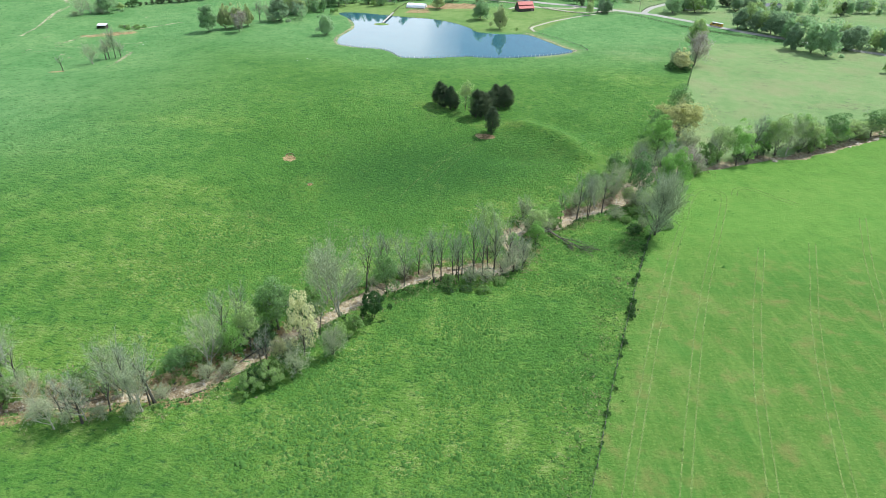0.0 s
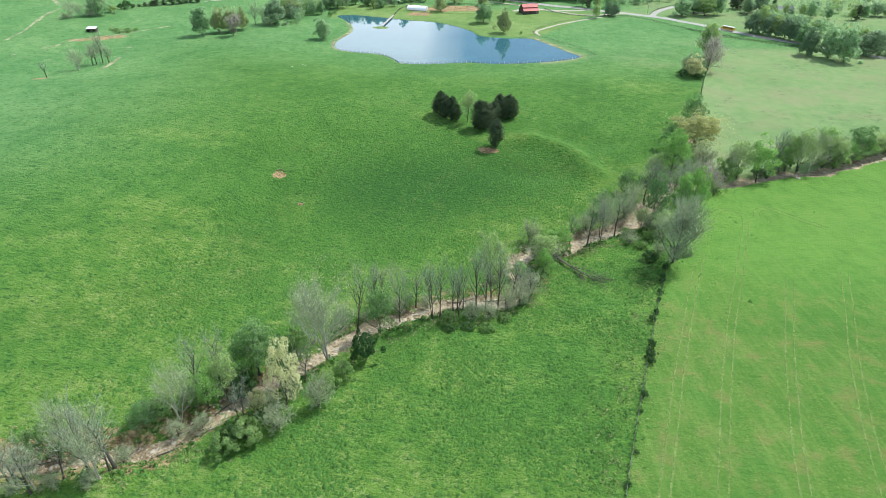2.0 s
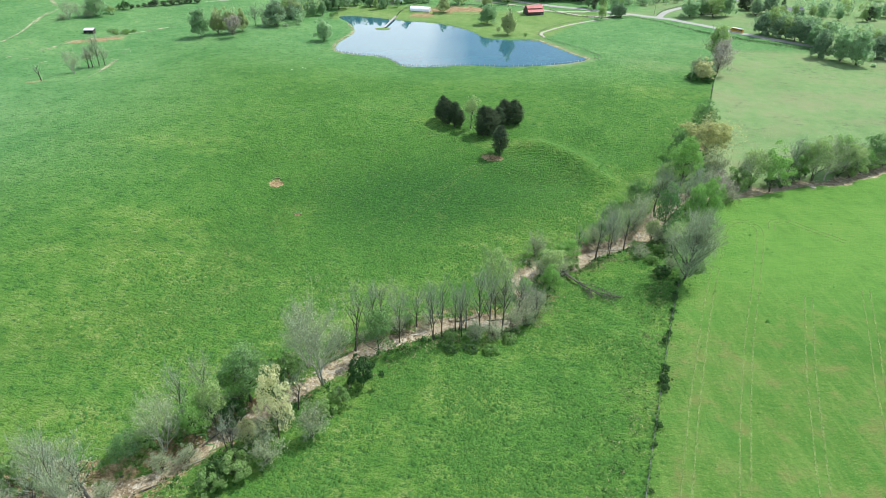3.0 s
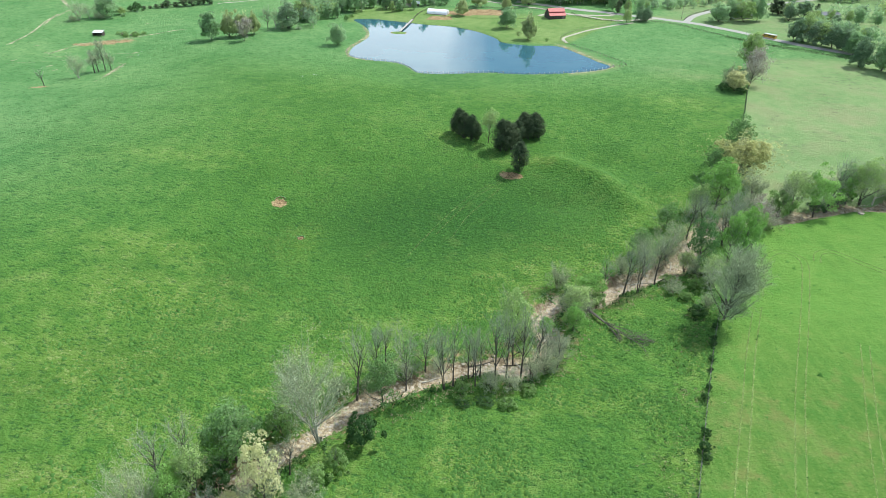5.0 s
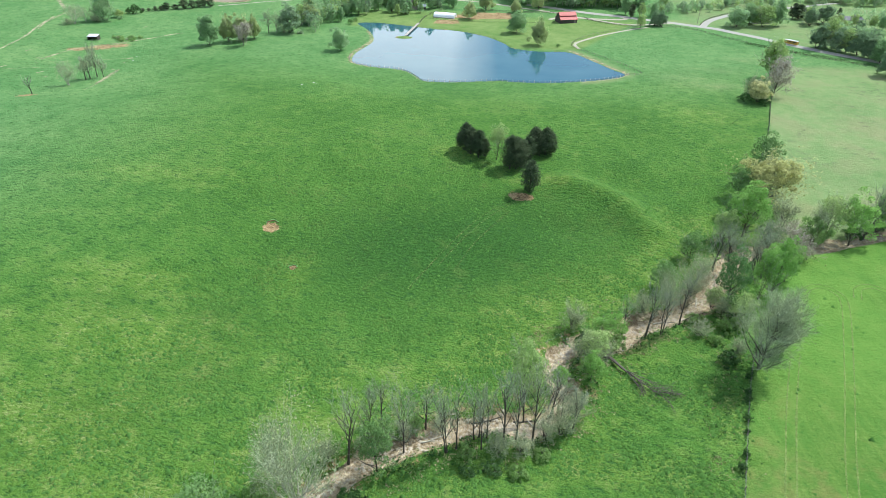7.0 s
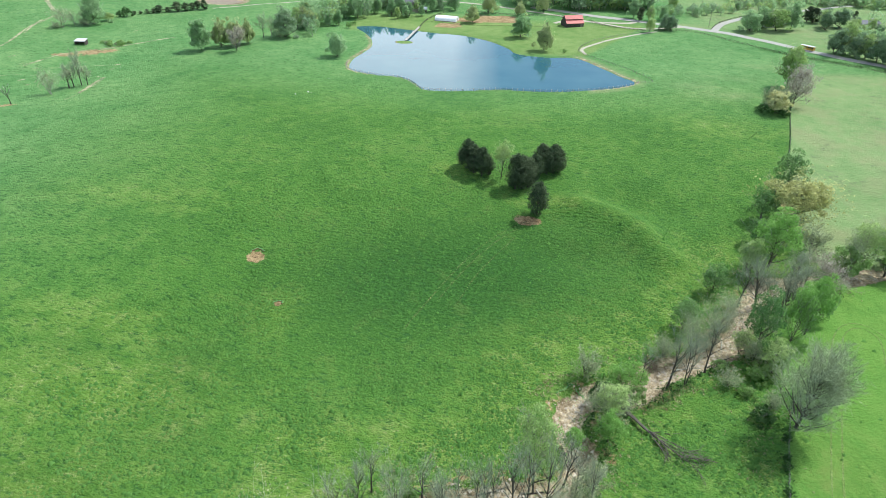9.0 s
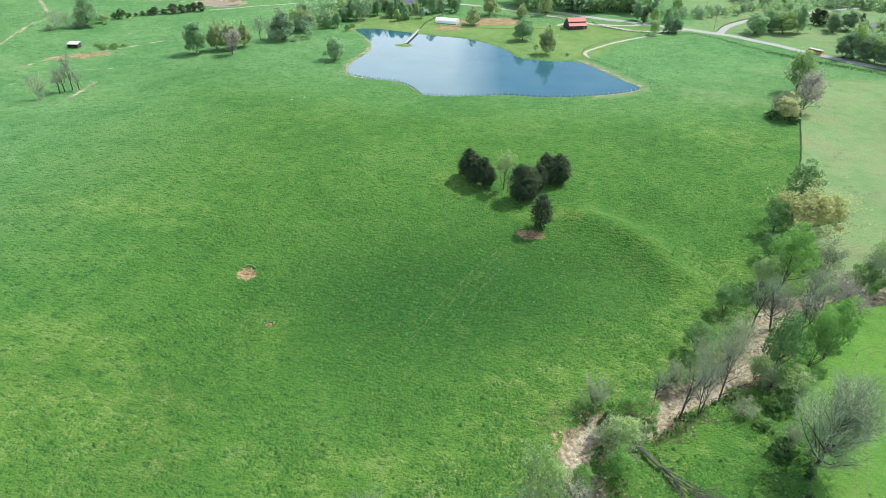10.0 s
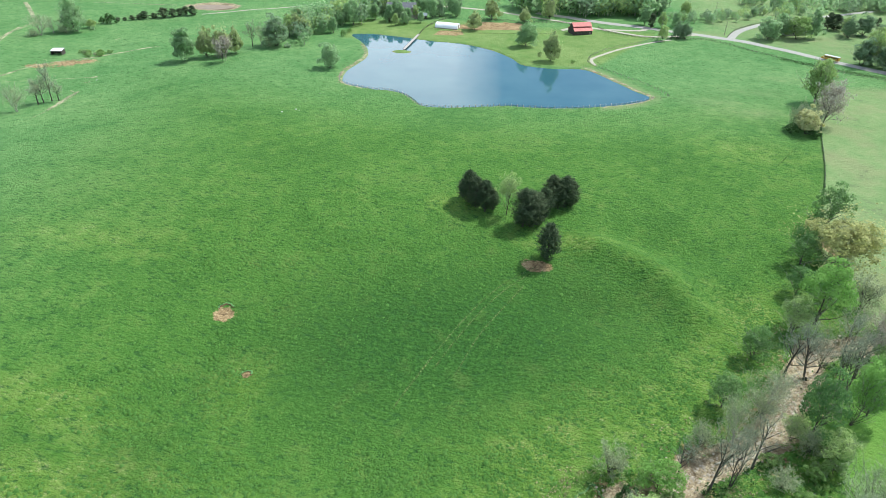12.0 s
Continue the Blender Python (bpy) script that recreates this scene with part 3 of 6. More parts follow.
def skeleton_of(rng, clear=0.25, limbs=11, reach=0.42, rise=0.75, kids=(7, 8), girth=0.17, up=0.08, stems=1, lean=0.05, twig=0.022, spread=0.42, spray=0, trunk=6.6):
    """Trunk, limbs, branches, twigs and fine sprays of a tree ten metres high, and the twig ends."""
    levels, tips = ([], [], [], [], []), []

    def run(p, d, length, r, level):
        n = (7, 5, 3, 1)[level]
        step, r0 = length / n, r
        for i in range(n):
            d = unit(d + rng.normal(0, (0.05, 0.10, 0.14, 0.22)[level], 3) + np.array([0, 0, up * (0.6, 1.0, 0.8, 0.4)[level]]))
            q = p + d * step
            r1 = r * (1 - 0.88 * (i + 1) / n) + twig * 0.4
            levels[level].append((*p, *q, r0, r1))
            at = (i + 1) / n
            if level == 0:
                if at > clear:
                    m = limbs / (n * (1 - clear))
                    for _ in range(int(m + rng.random())):
                        az = rng.uniform(0, 2 * np.pi)
                        tilt = rise * rng.uniform(0.7, 1.35) + 0.6 * (at - 0.6)
                        e = np.array([math.cos(az), math.sin(az), tilt])
                        run(q - d * step * rng.random(), unit(e), 10 * reach * rng.uniform(0.65, 1.15) * (1.2 - 0.6 * at), r1 * 0.42 + 0.02, 1)
            elif level < 3 and at > 0.25:
                m = kids[level - 1] / (n - 1)
                for _ in range(int(m + rng.random())):
                    e = unit(d * 0.75 + rng.normal(0, spread, 3) + np.array([0, 0, 0.16]))
                    run(p + (q - p) * rng.random(), e, length * rng.uniform(0.36, 0.6), max(r1 * 0.4, twig * 1.4) if level == 1 else twig, level + 1)
            p, r0 = q, r1
        if level > 1:
            tips.append(p)
            for _ in range(spray):
                e = unit(d * 0.7 + rng.normal(0, 0.5, 3) + np.array([0, 0, 0.15]))
                a = p - d * step * rng.uniform(0, 0.8)
                levels[4].append((*a, *(a + e * rng.uniform(0.35, 0.8)), twig * 0.8, twig * 0.45))

    for k in range(stems):
        az = rng.uniform(0, 2 * np.pi)
        off = np.array([math.cos(az), math.sin(az), 0]) * (0.25 if stems > 1 else 0)
        tilt = lean if stems == 1 else rng.uniform(0.12, 0.35)
        run(off + np.array([0, 0, -0.15]), unit(np.array([math.cos(az) * tilt, math.sin(az) * tilt, 1])), trunk * (1 if k == 0 else rng.uniform(0.7, 1.0)), girth if stems == 1 else girth * 0.65, 0)
    return levels, np.array(tips)


def flare(rng, girth):
    """A root flare at the foot."""
    return [(0, 0, -0.3, 0, 0, 0.35, girth * 1.35, girth * 1.02)]


TREE_LOOK = {
    # kind: clear, limbs, reach, rise, branching, sprays, girth, loose leaves per twig end, leaf size, scatter, bark, twig, leaf
    "bare": (0.42, 10, 0.42, 1.15, (4.5, 3.2), 1, 0.2, 0.12, 0.08, 0.25, BARK, DARK_TWIG, BUDS),
    "grey": (0.25, 12, 0.50, 1.0, (5, 4), 2, 0.2, 0.9, 0.09, 0.35, PALE_BARK, TWIG, BUDS),
    "vase": (0.15, 13, 0.66, 1.0, (5, 5), 3, 0.2, 0.0, 0.07, 0.3, BARK, DARK_TWIG, BUDS),
    "dusk": (0.1, 42, 0.43, 1.0, (6.3, 5.8), 3, 0.16, 0.0, 0.07, 0.3, BARK, TWIG, BUDS),
    "russet": (0.2, 14, 0.5, 0.85, (6, 5), 3, 0.15, 1.5, 0.11, 0.35, BARK, RUSSET_TWIG, RUSSET),
    "budding": (0.25, 12, 0.46, 0.9, (5, 4), 2, 0.14, 1.0, 0.13, 0.3, BARK, TWIG, PALE_LEAF),
    "blossom": (0.16, 12, 0.42, 0.8, (4, 3), 0, 0.14, 0.4, 0.15, 0.3, BARK, TWIG, CREAM_LEAF),
    "green": (0.14, 12, 0.42, 0.8, (4, 3), 0, 0.15, 0.4, 0.15, 0.25, BARK, DARK_TWIG, GREEN_LEAF),
    "dark": (0.08, 13, 0.44, 0.75, (4, 3), 0, 0.16, 0.3, 0.15, 0.25, BARK, DARK_TWIG, DARK_LEAF),
    "olive": (0.12, 28, 0.62, 0.75, (6, 5), 2, 0.24, 1.4, 0.17, 0.3, BARK, TWIG, OLIVE_LEAF),
}
# leafy crowns: half width, half height, middle, leafy lumps, leaves in each, lowest side that bears leaves, size of a lump
FULL = {"green": (2.4, 3.3, 5.9, 44, 96, -0.95, 0.95), "dark": (2.4, 3.5, 5.5, 38, 96, -1.0, 0.95), "olive": (3.9, 3.3, 5.6, 96, 120, -0.1, 0.95),
        "budding": (2.4, 3.0, 6.1, 36, 85, -0.7, 0.85), "blossom": (2.4, 3.4, 5.6, 34, 80, -0.9, 0.85), "grey": (2.8, 3.0, 6.0, 34, 12, -0.6, 1.0)}
TREE_WORDS = {
    "bare": ("slender bare deciduous tree with brown trunk and grey twigs", "tree"),
    "grey": ("pale grey leafless tree with a haze of fine twigs", "tree"),
    "vase": ("bare dark-limbed tree spreading like a vase", "tree"),
    "dusk": ("broad bare tree with a dense round crown of grey twigs", "tree"),
    "russet": ("bare tree hazed with reddish-brown buds", "tree"),
    "budding": ("deciduous tree with sparse pale yellow-green spring leaves", "tree"),
    "blossom": ("rounded tree in cream-yellow spring blossom", "tree"),
    "green": ("leafy fresh green deciduous tree in spring", "tree"),
    "dark": ("dense dark green broadleaf tree", "tree"),
    "olive": ("wide round tree with olive-gold spring catkins", "tree"),
    "cedar": ("dense dark green cedar on the grass", "tree"),
    "shrub": ("low bushy green shrub", "shrub"),
    "brush": ("tangled leafless grey brush", "shrub"),
    "thicket": ("dense dark green bush in the grass", "shrub"),
}
MADE, SPAN = {}, {}


def crown_of(root, twigs, twig_material, leaves, leaf_material_):
    """Fine twigs and leaves as one crown."""
    pieces = [p for p in (*twigs, leaves) if len(p[1])]
    me = make_mesh("crown", *join(*pieces))
    n = sum(len(p[1]) for p in twigs if len(p[1]))
    me.materials.append(twig_material)
    me.materials.append(leaf_material_)
    me.polygons.foreach_set("material_index", (np.arange(len(me.polygons)) >= n).astype(np.int32))
    return part("crown", me, None, root)


def leafy_lumps(rng, seed, wide, tall, mid, lumps, each, low, size):
    """Leaf places on lumps that round a crown off, with the heart of each one's lump."""
    i = np.arange(lumps)
    up = 1 - 2 * (i + 0.5) / lumps
    d = np.stack([np.sqrt(1 - up * up) * np.cos(2.39996 * i), np.sqrt(1 - up * up) * np.sin(2.39996 * i), up], 1) + rng.normal(0, 0.16, (lumps, 3))
    d = d[d[:, 2] > low]
    lumps = len(d)
    at = d * rng.uniform(0.5, 1.0, (lumps, 1)) * (wide, wide, tall) * (1 + 0.2 * np.sin(3 * d[:, :1] + seed) * np.cos(2.3 * d[:, 1:2] + seed))
    at[:, :2] *= 1 + 0.8 * np.clip(-d[:, 2:], 0, 1)
    e = rng.normal(size=(lumps, each, 3)) + 0.55 * d[:, None] + np.array([0, 0, 0.3])
    e /= np.linalg.norm(e, axis=2, keepdims=True)
    r = size * rng.uniform(0.65, 1.3, (lumps, 1, 1))
    at[:, 2] += mid
    places = at[:, None] + e * r * rng.uniform(0.62, 1.1, (lumps, each, 1)) * (1, 1, 0.8)
    hearts = at - 0.4 * size * d
    return places.reshape(-1, 3), np.repeat(hearts, each, 0)


def build_tree(kind, seed, far):
    rng = np.random.default_rng(seed)
    root = new("shrub" if TREE_WORDS[kind][1] == "shrub" else "tree")
    tagged(root, *TREE_WORDS[kind])
    if kind == "cedar":
        trunk = [(0, 0, -0.3, 0, 0, 3, 0.26, 0.2), (0, 0, 3, 0.05, 0, 9.4, 0.2, 0.03)]
        n, m = (90, 14) if far else (230, 28)
        t = rng.random(n) ** 0.8
        az = np.arange(n) * 2.4 + rng.normal(0, 0.3, n)
        prof = np.interp(t, [0, 0.08, 0.3, 0.6, 0.85, 1], [1.3, 2.5, 3.1, 2.8, 1.7, 0.4]) * rng.uniform(0.7, 1.15, n)
        z = 0.4 + 9.3 * t
        ends = np.stack([np.cos(az) * prof, np.sin(az) * prof, z + 0.35 * prof], 1)
        boughs = [(0, 0, float(zz) - 0.2, *map(float, e), 0.05, 0.012) for zz, e in zip(z, ends)]
        along = rng.uniform(0.35, 1.05, (n, m, 1))
        start = np.stack([np.zeros(n), np.zeros(n), z - 0.2], 1)
        c = (start[:, None] * (1 - along) + ends[:, None] * along).reshape(-1, 3) + rng.normal(0, 0.24, (n * m, 3))
        part("trunk", make_mesh("trunk", *tubes(trunk, 7)), BARK, root)
        crown_of(root, [tubes(boughs, 3)], BARK, leaf_quads(rng, c, 0.4 if far else 0.17, (0, 0, 3.5)), CEDAR_LEAF)
        return root, c
    if TREE_WORDS[kind][1] == "shrub":
        bare = kind == "brush"
        lv, tips = skeleton_of(rng, 0.02, 6 if bare else 4, 0.46, 0.8, (4, 4) if bare else (3, 2), 0.16, 0.03, stems=6 if bare else 3, twig=0.026, spray=2 if bare else 0)
        part("stem", make_mesh("stem", *tubes(lv[0] + lv[1], 3)), BARK, root)
        if bare:
            c, hearts = np.repeat(tips, 1, 0) + rng.normal(0, 0.4, (len(tips), 3)), (0, 0, 3.0)
        else:
            c, hearts = leafy_lumps(rng, seed, 4.4, 3.4, 4.2, 26, 60 if far else 74, -1.0, 1.25)
        keep = c[:, 2] > 0.1
        c, hearts = c[keep], hearts if bare else hearts[keep]
        crown_of(root, [tubes(lv[2], 2), tubes(lv[3], 2)] + ([tubes(lv[4], 2)] if bare else []), TWIG if bare else DARK_TWIG, leaf_quads(rng, c, 0.17 if bare else 0.36, hearts),
                 {"brush": BUDS, "shrub": SHRUB_LEAF, "thicket": THICKET_LEAF}[kind])
        return root, c
    clear, limbs, reach, rise, kids, spray, girth, leaves, size, scatter, bark, twig, leaf = TREE_LOOK[kind]
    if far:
        # distant green and dark trees take the leaves with haze painted in
        leaf = {"green": HAZY_GREEN_LEAF, "dark": HAZY_DARK_LEAF, "olive": CATKIN_LEAF}.get(kind, leaf)
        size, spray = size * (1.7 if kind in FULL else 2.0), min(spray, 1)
        leaves, kids = (leaves * 0.6 + 0.5, (kids[0] * 1.2, kids[1] * 1.2)) if kind not in FULL else (leaves * 0.4, (kids[0] * 0.7, kids[1] * 0.6))
    lv, tips = skeleton_of(rng, clear, limbs, reach, rise, kids, girth, stems=1 if kind in ("dusk", "olive", "vase") or rng.random() < 0.7 else 2, twig=0.024 if far else 0.0125, spray=spray)
    if kind in ("olive", "dusk"):
        # a round crown, with nothing straggling out of it
        broad = 22 if kind == "olive" else 15

        def within(s):
            return (s[3] ** 2 + s[4] ** 2) / broad + ((s[5] - 5.1) / 4.7) ** 2 < 1 + 0.2 * math.sin(3 * s[3]) * math.cos(2 * s[4] + s[5])
        lv = (lv[0], *([s for s in level if within(s) and s[5] > 0.7] for level in lv[1:]))
    part("trunk", make_mesh("trunk", *tubes(flare(rng, girth) + lv[0] + lv[1], 5)), bark, root)
    c = np.repeat(tips, rng.poisson(leaves, len(tips)), 0)
    c = c + rng.normal(0, scatter, c.shape)
    hearts = np.tile((0, 0, 5.0), (len(c), 1))
    if kind in FULL:
        wide, tall, mid, lumps, each, low, lump = FULL[kind]
        if far:
            lumps, each, low, tall, mid, lump = int(lumps * (0.7 if kind == "olive" else 1.25)), int(each * (0.85 if kind == "olive" else 0.8)), -0.8 if kind == "olive" else -1.0, tall * 1.2, mid - (0.9 if kind == "olive" else 1.35), lump * 1.15
        more, inner = leafy_lumps(rng, seed, wide, tall, mid, lumps, each, low, lump)
        more[:, 2] = np.maximum(more[:, 2], rng.uniform(0.1, 0.8, len(more)))
        c, hearts = np.concatenate([c, more]), np.concatenate([hearts, inner])
    boughs = [tubes(lv[2], 2 if far or kind == "bare" else 3)]
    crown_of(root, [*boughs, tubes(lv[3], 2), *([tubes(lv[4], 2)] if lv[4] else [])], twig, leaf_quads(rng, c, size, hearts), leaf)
    ends = tips if kind != "dusk" else np.array([q[3:6] for q in lv[3]])
    return root, np.concatenate([ends, c])


def plant(kind, x, y, h, rng, crown=0.0, group=""):
    """A tree or shrub of height h, with a crown of the given width, its foot on the ground."""
    far = y > 335
    variants = {"cedar": 3, "shrub": 3, "thicket": 2, "brush": 3, "olive": 1, "dusk": 1, "vase": 2, "blossom": 2, "bare": 6, "green": 4}.get(kind, 3)
    key = (kind, int(rng.integers(variants)), far)
    first = key not in MADE
    if first:
        MADE[key], c = build_tree(kind, 11 * key[1] + sum(map(ord, kind)), far)
        SPAN[key] = float(np.percentile(np.hypot(c[:, 0], c[:, 1]), 92)) * 2, float(np.percentile(c[:, 2], 99))
    s = h / SPAN[key][1]
    w = s * float(np.clip(crown / (SPAN[key][0] * s), 0.55, 2.2)) if crown else s
    m = Matrix.LocRotScale((x, y, spot(x, y) - 0.05), Euler((0, 0, rng.uniform(0, 6.28))), (w * rng.uniform(0.9, 1.1), w * rng.uniform(0.9, 1.1), s))
    if first:
        MADE[key].matrix_basis = m
        ob = MADE[key]
    else:
        scale = MADE[key].scale.copy()
        ob = copy_thing(MADE[key], m @ Matrix.Diagonal((1 / scale.x, 1 / scale.y, 1 / scale.z, 1)))
    if group:
        tagged(ob, group=group)
    return ob


def plant_all(rows, group, seed):
    """Rows like 'bare 12,40,15,6': kind, place, height and, where known, the width of the crown."""
    rng = np.random.default_rng(seed)
    for kind, spots in rows.items():
        for word in spots.split():
            x, y, h, *crown = map(float, word.split(","))
            plant(kind, x, y, h, rng, crown[0] if crown else h * (1.1 if TREE_WORDS[kind][1] == "shrub" else 0.62 if y > 335 and kind != "cedar" else 0.0), group)


# kind: x, y, height and crown width of each tree
plant_all({
    "bare": "-63.8,99.3,17.4,9.1 -64.6,98.6,14.8,6.3 -77.1,105.2,15.2,6.9 -72.2,96.2,13.6,5.7 -67.9,97.4,20.1,7.3 -82,94.9,12.1,6.6 -76.6,92.7,13.3,7.1 -97.4,104.4,11.8,7.2 -101.1,104.9,12.9,7.2 -79.2,93.6,11.5,6.2 -102.5,99.8,14.5,7.3 -111.8,94.6,11.6,7.2",
    "grey": "-65.6,96.9,16.7,7.6 -81.5,90.7,10.5,6.7 -76.2,93.5,12.6,6.6 -102.9,109.2,11,9.1 -90.5,98.3,11.1,8 -73.5,102.9,16.4,8.9 -105.2,97.5,11.9,7.7",
    "shrub": "-97.7,100.3,6.2,6.6 -81.8,103.3,6.1,6 -75.5,104.6,5.3,5.8 -97.9,98.7,3.7,5.1",
    "brush": "-86.3,93.9,4.9,5.4 -73.4,94.6,3.8,4.2 -66.7,95.3,3.8,4.2 -79.7,92.7,3.3,3.6 -63.7,102.9,4,4.7",
    "green": "-109.2,98,8.9,6.3",
}, "trees along the creek", 1)
plant_all({
    "dark": "-62.8,110.9,5.3,7.3 -43.3,128.5,16.5,11.5",
    "grey": "-56.4,113.4,16.3,9 -27.7,135.1,27.2,16 -32.8,140.8,18.3,10.3",
    "bare": "-54.8,119.7,18.8,7.2 -50.9,124,17.6,7.5 -41.5,111.7,14.3,3.3 -43.8,113.7,9,3.3 -33,123.6,11.5,4.1 -31.7,125.7,11.6,4.5 -22.6,149.9,23.3,6.8",
    "budding": "-48.4,120.3,14.5,6.6",
    "green": "-51.5,117.3,10.5,6.9 -45.2,127.3,12.7,6.5",
    "thicket": "-45.1,122.4,7.2,5.9 -43.1,107.1,4.6,5",
    "blossom": "-34,117.5,18.5,9 -39.3,115.3,7.2,4.7",
    "shrub": "-36.1,136.5,7.7,6.6 -26.4,124.5,4.2,5.6 -39.5,107.3,5.9,6.9 -43.6,104.3,5.1,6.1 -59.8,113.5,4.8,5.5 -55.3,116.2,5.5,5.4 -22.8,127.9,4.5,5.2",
    "brush": "-27,117.7,9,6.4 -34.7,110.8,7.6,7.1 -51.2,111.6,5.4,5.2 -55.8,109.8,5.3,5.2 -34.1,120.9,6.3,5 -37.7,117.7,5.4,5.4",
}, "trees along the creek", 2)
plant_all({
    "shrub": "1.4,150.3,4.2,3.9 -9.8,159,4.7,4.4 -15.7,156.2,5,4.6 12.3,147.3,2,4.4 17.1,152.2,2.2,4",
    "bare": "-17.3,161,13,6 -7.5,160.5,13.1,6.3 -2.4,152.3,19.3,5 -0.4,153.2,19.3,5.7 3.2,156.4,15.3,5.1 4.3,157.2,15.5,4.8 5.9,157,15.3,5.8 4.8,153.6,15.5,4.4 9.5,155.4,22.2,5.8 15.6,157,23.1,6.8 20.5,166.2,16.5,7.2 22.3,163.5,13.1,6.4 24.6,160.5,12.1,6 42.6,198.3,14.5,6.3 12.1,156.7,19.1,5.1 -19.6,155.1,16.4,5.1",
    "dark": "-16.2,147.6,14,8",
    "vase": "-11.5,153.5,19,11",
    # the two lowest thickets stand in for tree shade and low greenery
    "thicket": "-18.5,134,8.6,5.9 7.2,148,1.7,4.6 2.2,147,1.6,3.6",
    "budding": "14.3,164.3,23.5,9.2",
    "brush": "18.2,156.8,7.3,5.4 21.7,158.5,9.3,6.8 25.7,163.9,8.8,6.2 29.8,187.5,6,5 28.9,197.5,8.2,6.7 8.6,152.7,6.1,5.8 13.2,152.8,5.2,5.3 -11.7,157.4,5.1,4.7 -4.3,160.6,4.8,4.8 -26.6,149.2,6.1,4.7 17.2,173,7.4,5 -20.7,152.8,3.9,3.5",
    "green": "23.1,174.9,7.8,5.1",
}, "trees along the creek", 3)
plant_all({
    "bare": "47.5,194.5,18.2,6.9 51.8,195.6,17.6,6.4 58,200.7,17.6,7.2 75.9,230,16.8,9.2 81.4,230,17.1,9.2 90.4,232.1,15.7,8.5 91.9,229.4,15.4,7.2 85.5,224.1,15.7,7.6 88.4,224.8,15.3,8.3",
    "green": "37.9,194.8,8.9,8.9 30.8,176.9,8,6.1 88.5,217,18.5,8.5 83.5,214,17,7.5 94.8,223.5,8.8,6 91.5,250,20,13.5",
    "brush": "35.6,185.8,5.4,4.8 70.9,205.3,6.5,6.1 108.2,258.8,10.7,9.5 49.5,206.3,6.8,6 65.3,215.6,6.6,6.3 62.1,196,4.7,5.6 69.6,189.2,4.5,4.8",
    "budding": "32.7,184,9.8,8.8 83.7,245.7,12.3,8.2 69.7,209.8,7.7,5.9 73.8,202.4,9.1,8.2",
    "thicket": "30.6,190.4,6.6,5 66,185,3.6,5.3",
    "dark": "57.3,218,10,8 70,235.5,10,7.5 72.8,209,20,8.5 99.5,279.3,11.5,9.4 91.8,263.1,9,7.8",
    "shrub": "39.4,191,5.2,5.5 76.9,205.8,6.3,7.1 69.1,198.3,3.6,4.6 95.2,257.4,5.9,6.9 101.7,236.1,6,5.6 70.3,199.7,3.2,4.6 65.3,193.3,2.6,4.2 62,201.8,3,4.4 77.4,189.4,3.6,5.4 73.7,200.4,3.6,4.6",
    "vase": "85.2,232.5,13.2,8.6",
    "russet": "103,240,13,12.5",
    "grey": "65.3,216,13.8,11.4 57.2,207.5,14.5,9.5 99,246.2,9.4,8.7",
    "olive": "110,278.5,16.5,21.5",
    "dusk": "72.4,183.5,23,13.6",
}, "trees along the creek", 4)
plant_all({
    "shrub": "113.4,248,10.5,10.3 164.6,262.9,10.6,11.8 196.4,278.1,4.2,6.4",
    "brush": "105.2,237.7,5.4,8",
    "budding": "119.8,252.3,17,11.3 147.3,258.6,18.5,11.5 159.9,263.2,16,13 177.8,270.9,8.6,8.2 189.3,275.9,10.4,12.1 194.9,278.5,9.3,9 201.2,280.2,9.3,9 208,282.7,9.3,11 142.8,259.4,15.8,9.1 220,282.8,9,11.6 165.3,265.4,12.5,10.6",
    "bare": "133.3,254.4,22.4,10.8",
    "green": "127.4,250.8,20,12 159.9,266,15,10 139.9,258.6,16.3,8.6 172.2,268,10.2,9.4 183.9,272.9,8.2,7.9 211.6,279.4,8.5,9.1",
    "grey": "152.4,259.1,18.8,12.9 116.5,250,14.8,10.2",
    "dark": "179.2,272.4,13.5,12.6 203.1,281.6,13,11.9 229.4,286.8,9.3,10.9",
    "thicket": "142.9,260.5,4.9,6.1 130.1,254.7,3.6,5.5",
}, "trees along the creek", 5)
plant_all({
    "blossom": "145.8,387.4,12.7,12.2",
    "russet": "157.7,398,21.4,16",
    "budding": "170.7,435.7,21.5,14.3",
    "brush": "142.7,393.4,12.6,7.8 152,401,9,9 161,408,10,9",
    "thicket": "139.5,388,4.6,6.5 148,383.5,3.2,6",
    "dark": "116.5,301,17.5,12 111.5,298,8,6.5",
    "shrub": "149.9,390.6,5.7,5.9",
}, "trees on the fence line", 6)
plant_all({
    "cedar": "-3.2,297.3,11.3 -0.9,294.2,10.9 2.2,292.1,11.2 -5.5,299.8,6.3 0.2,297.9,7.9 14.4,286.1,13.2 16.6,286.5,12.4 18.9,288.1,11.4 21.3,292.5,10.6 24.4,299.2,11.6 26.7,299,10.2 29,300.1,11.4 31.1,301.3,9.2 21.2,269.9,12.5 4.6,293.6,7.3",
    "budding": "9.3,291.7,15,8",
}, "trees on the pasture knoll", 6)
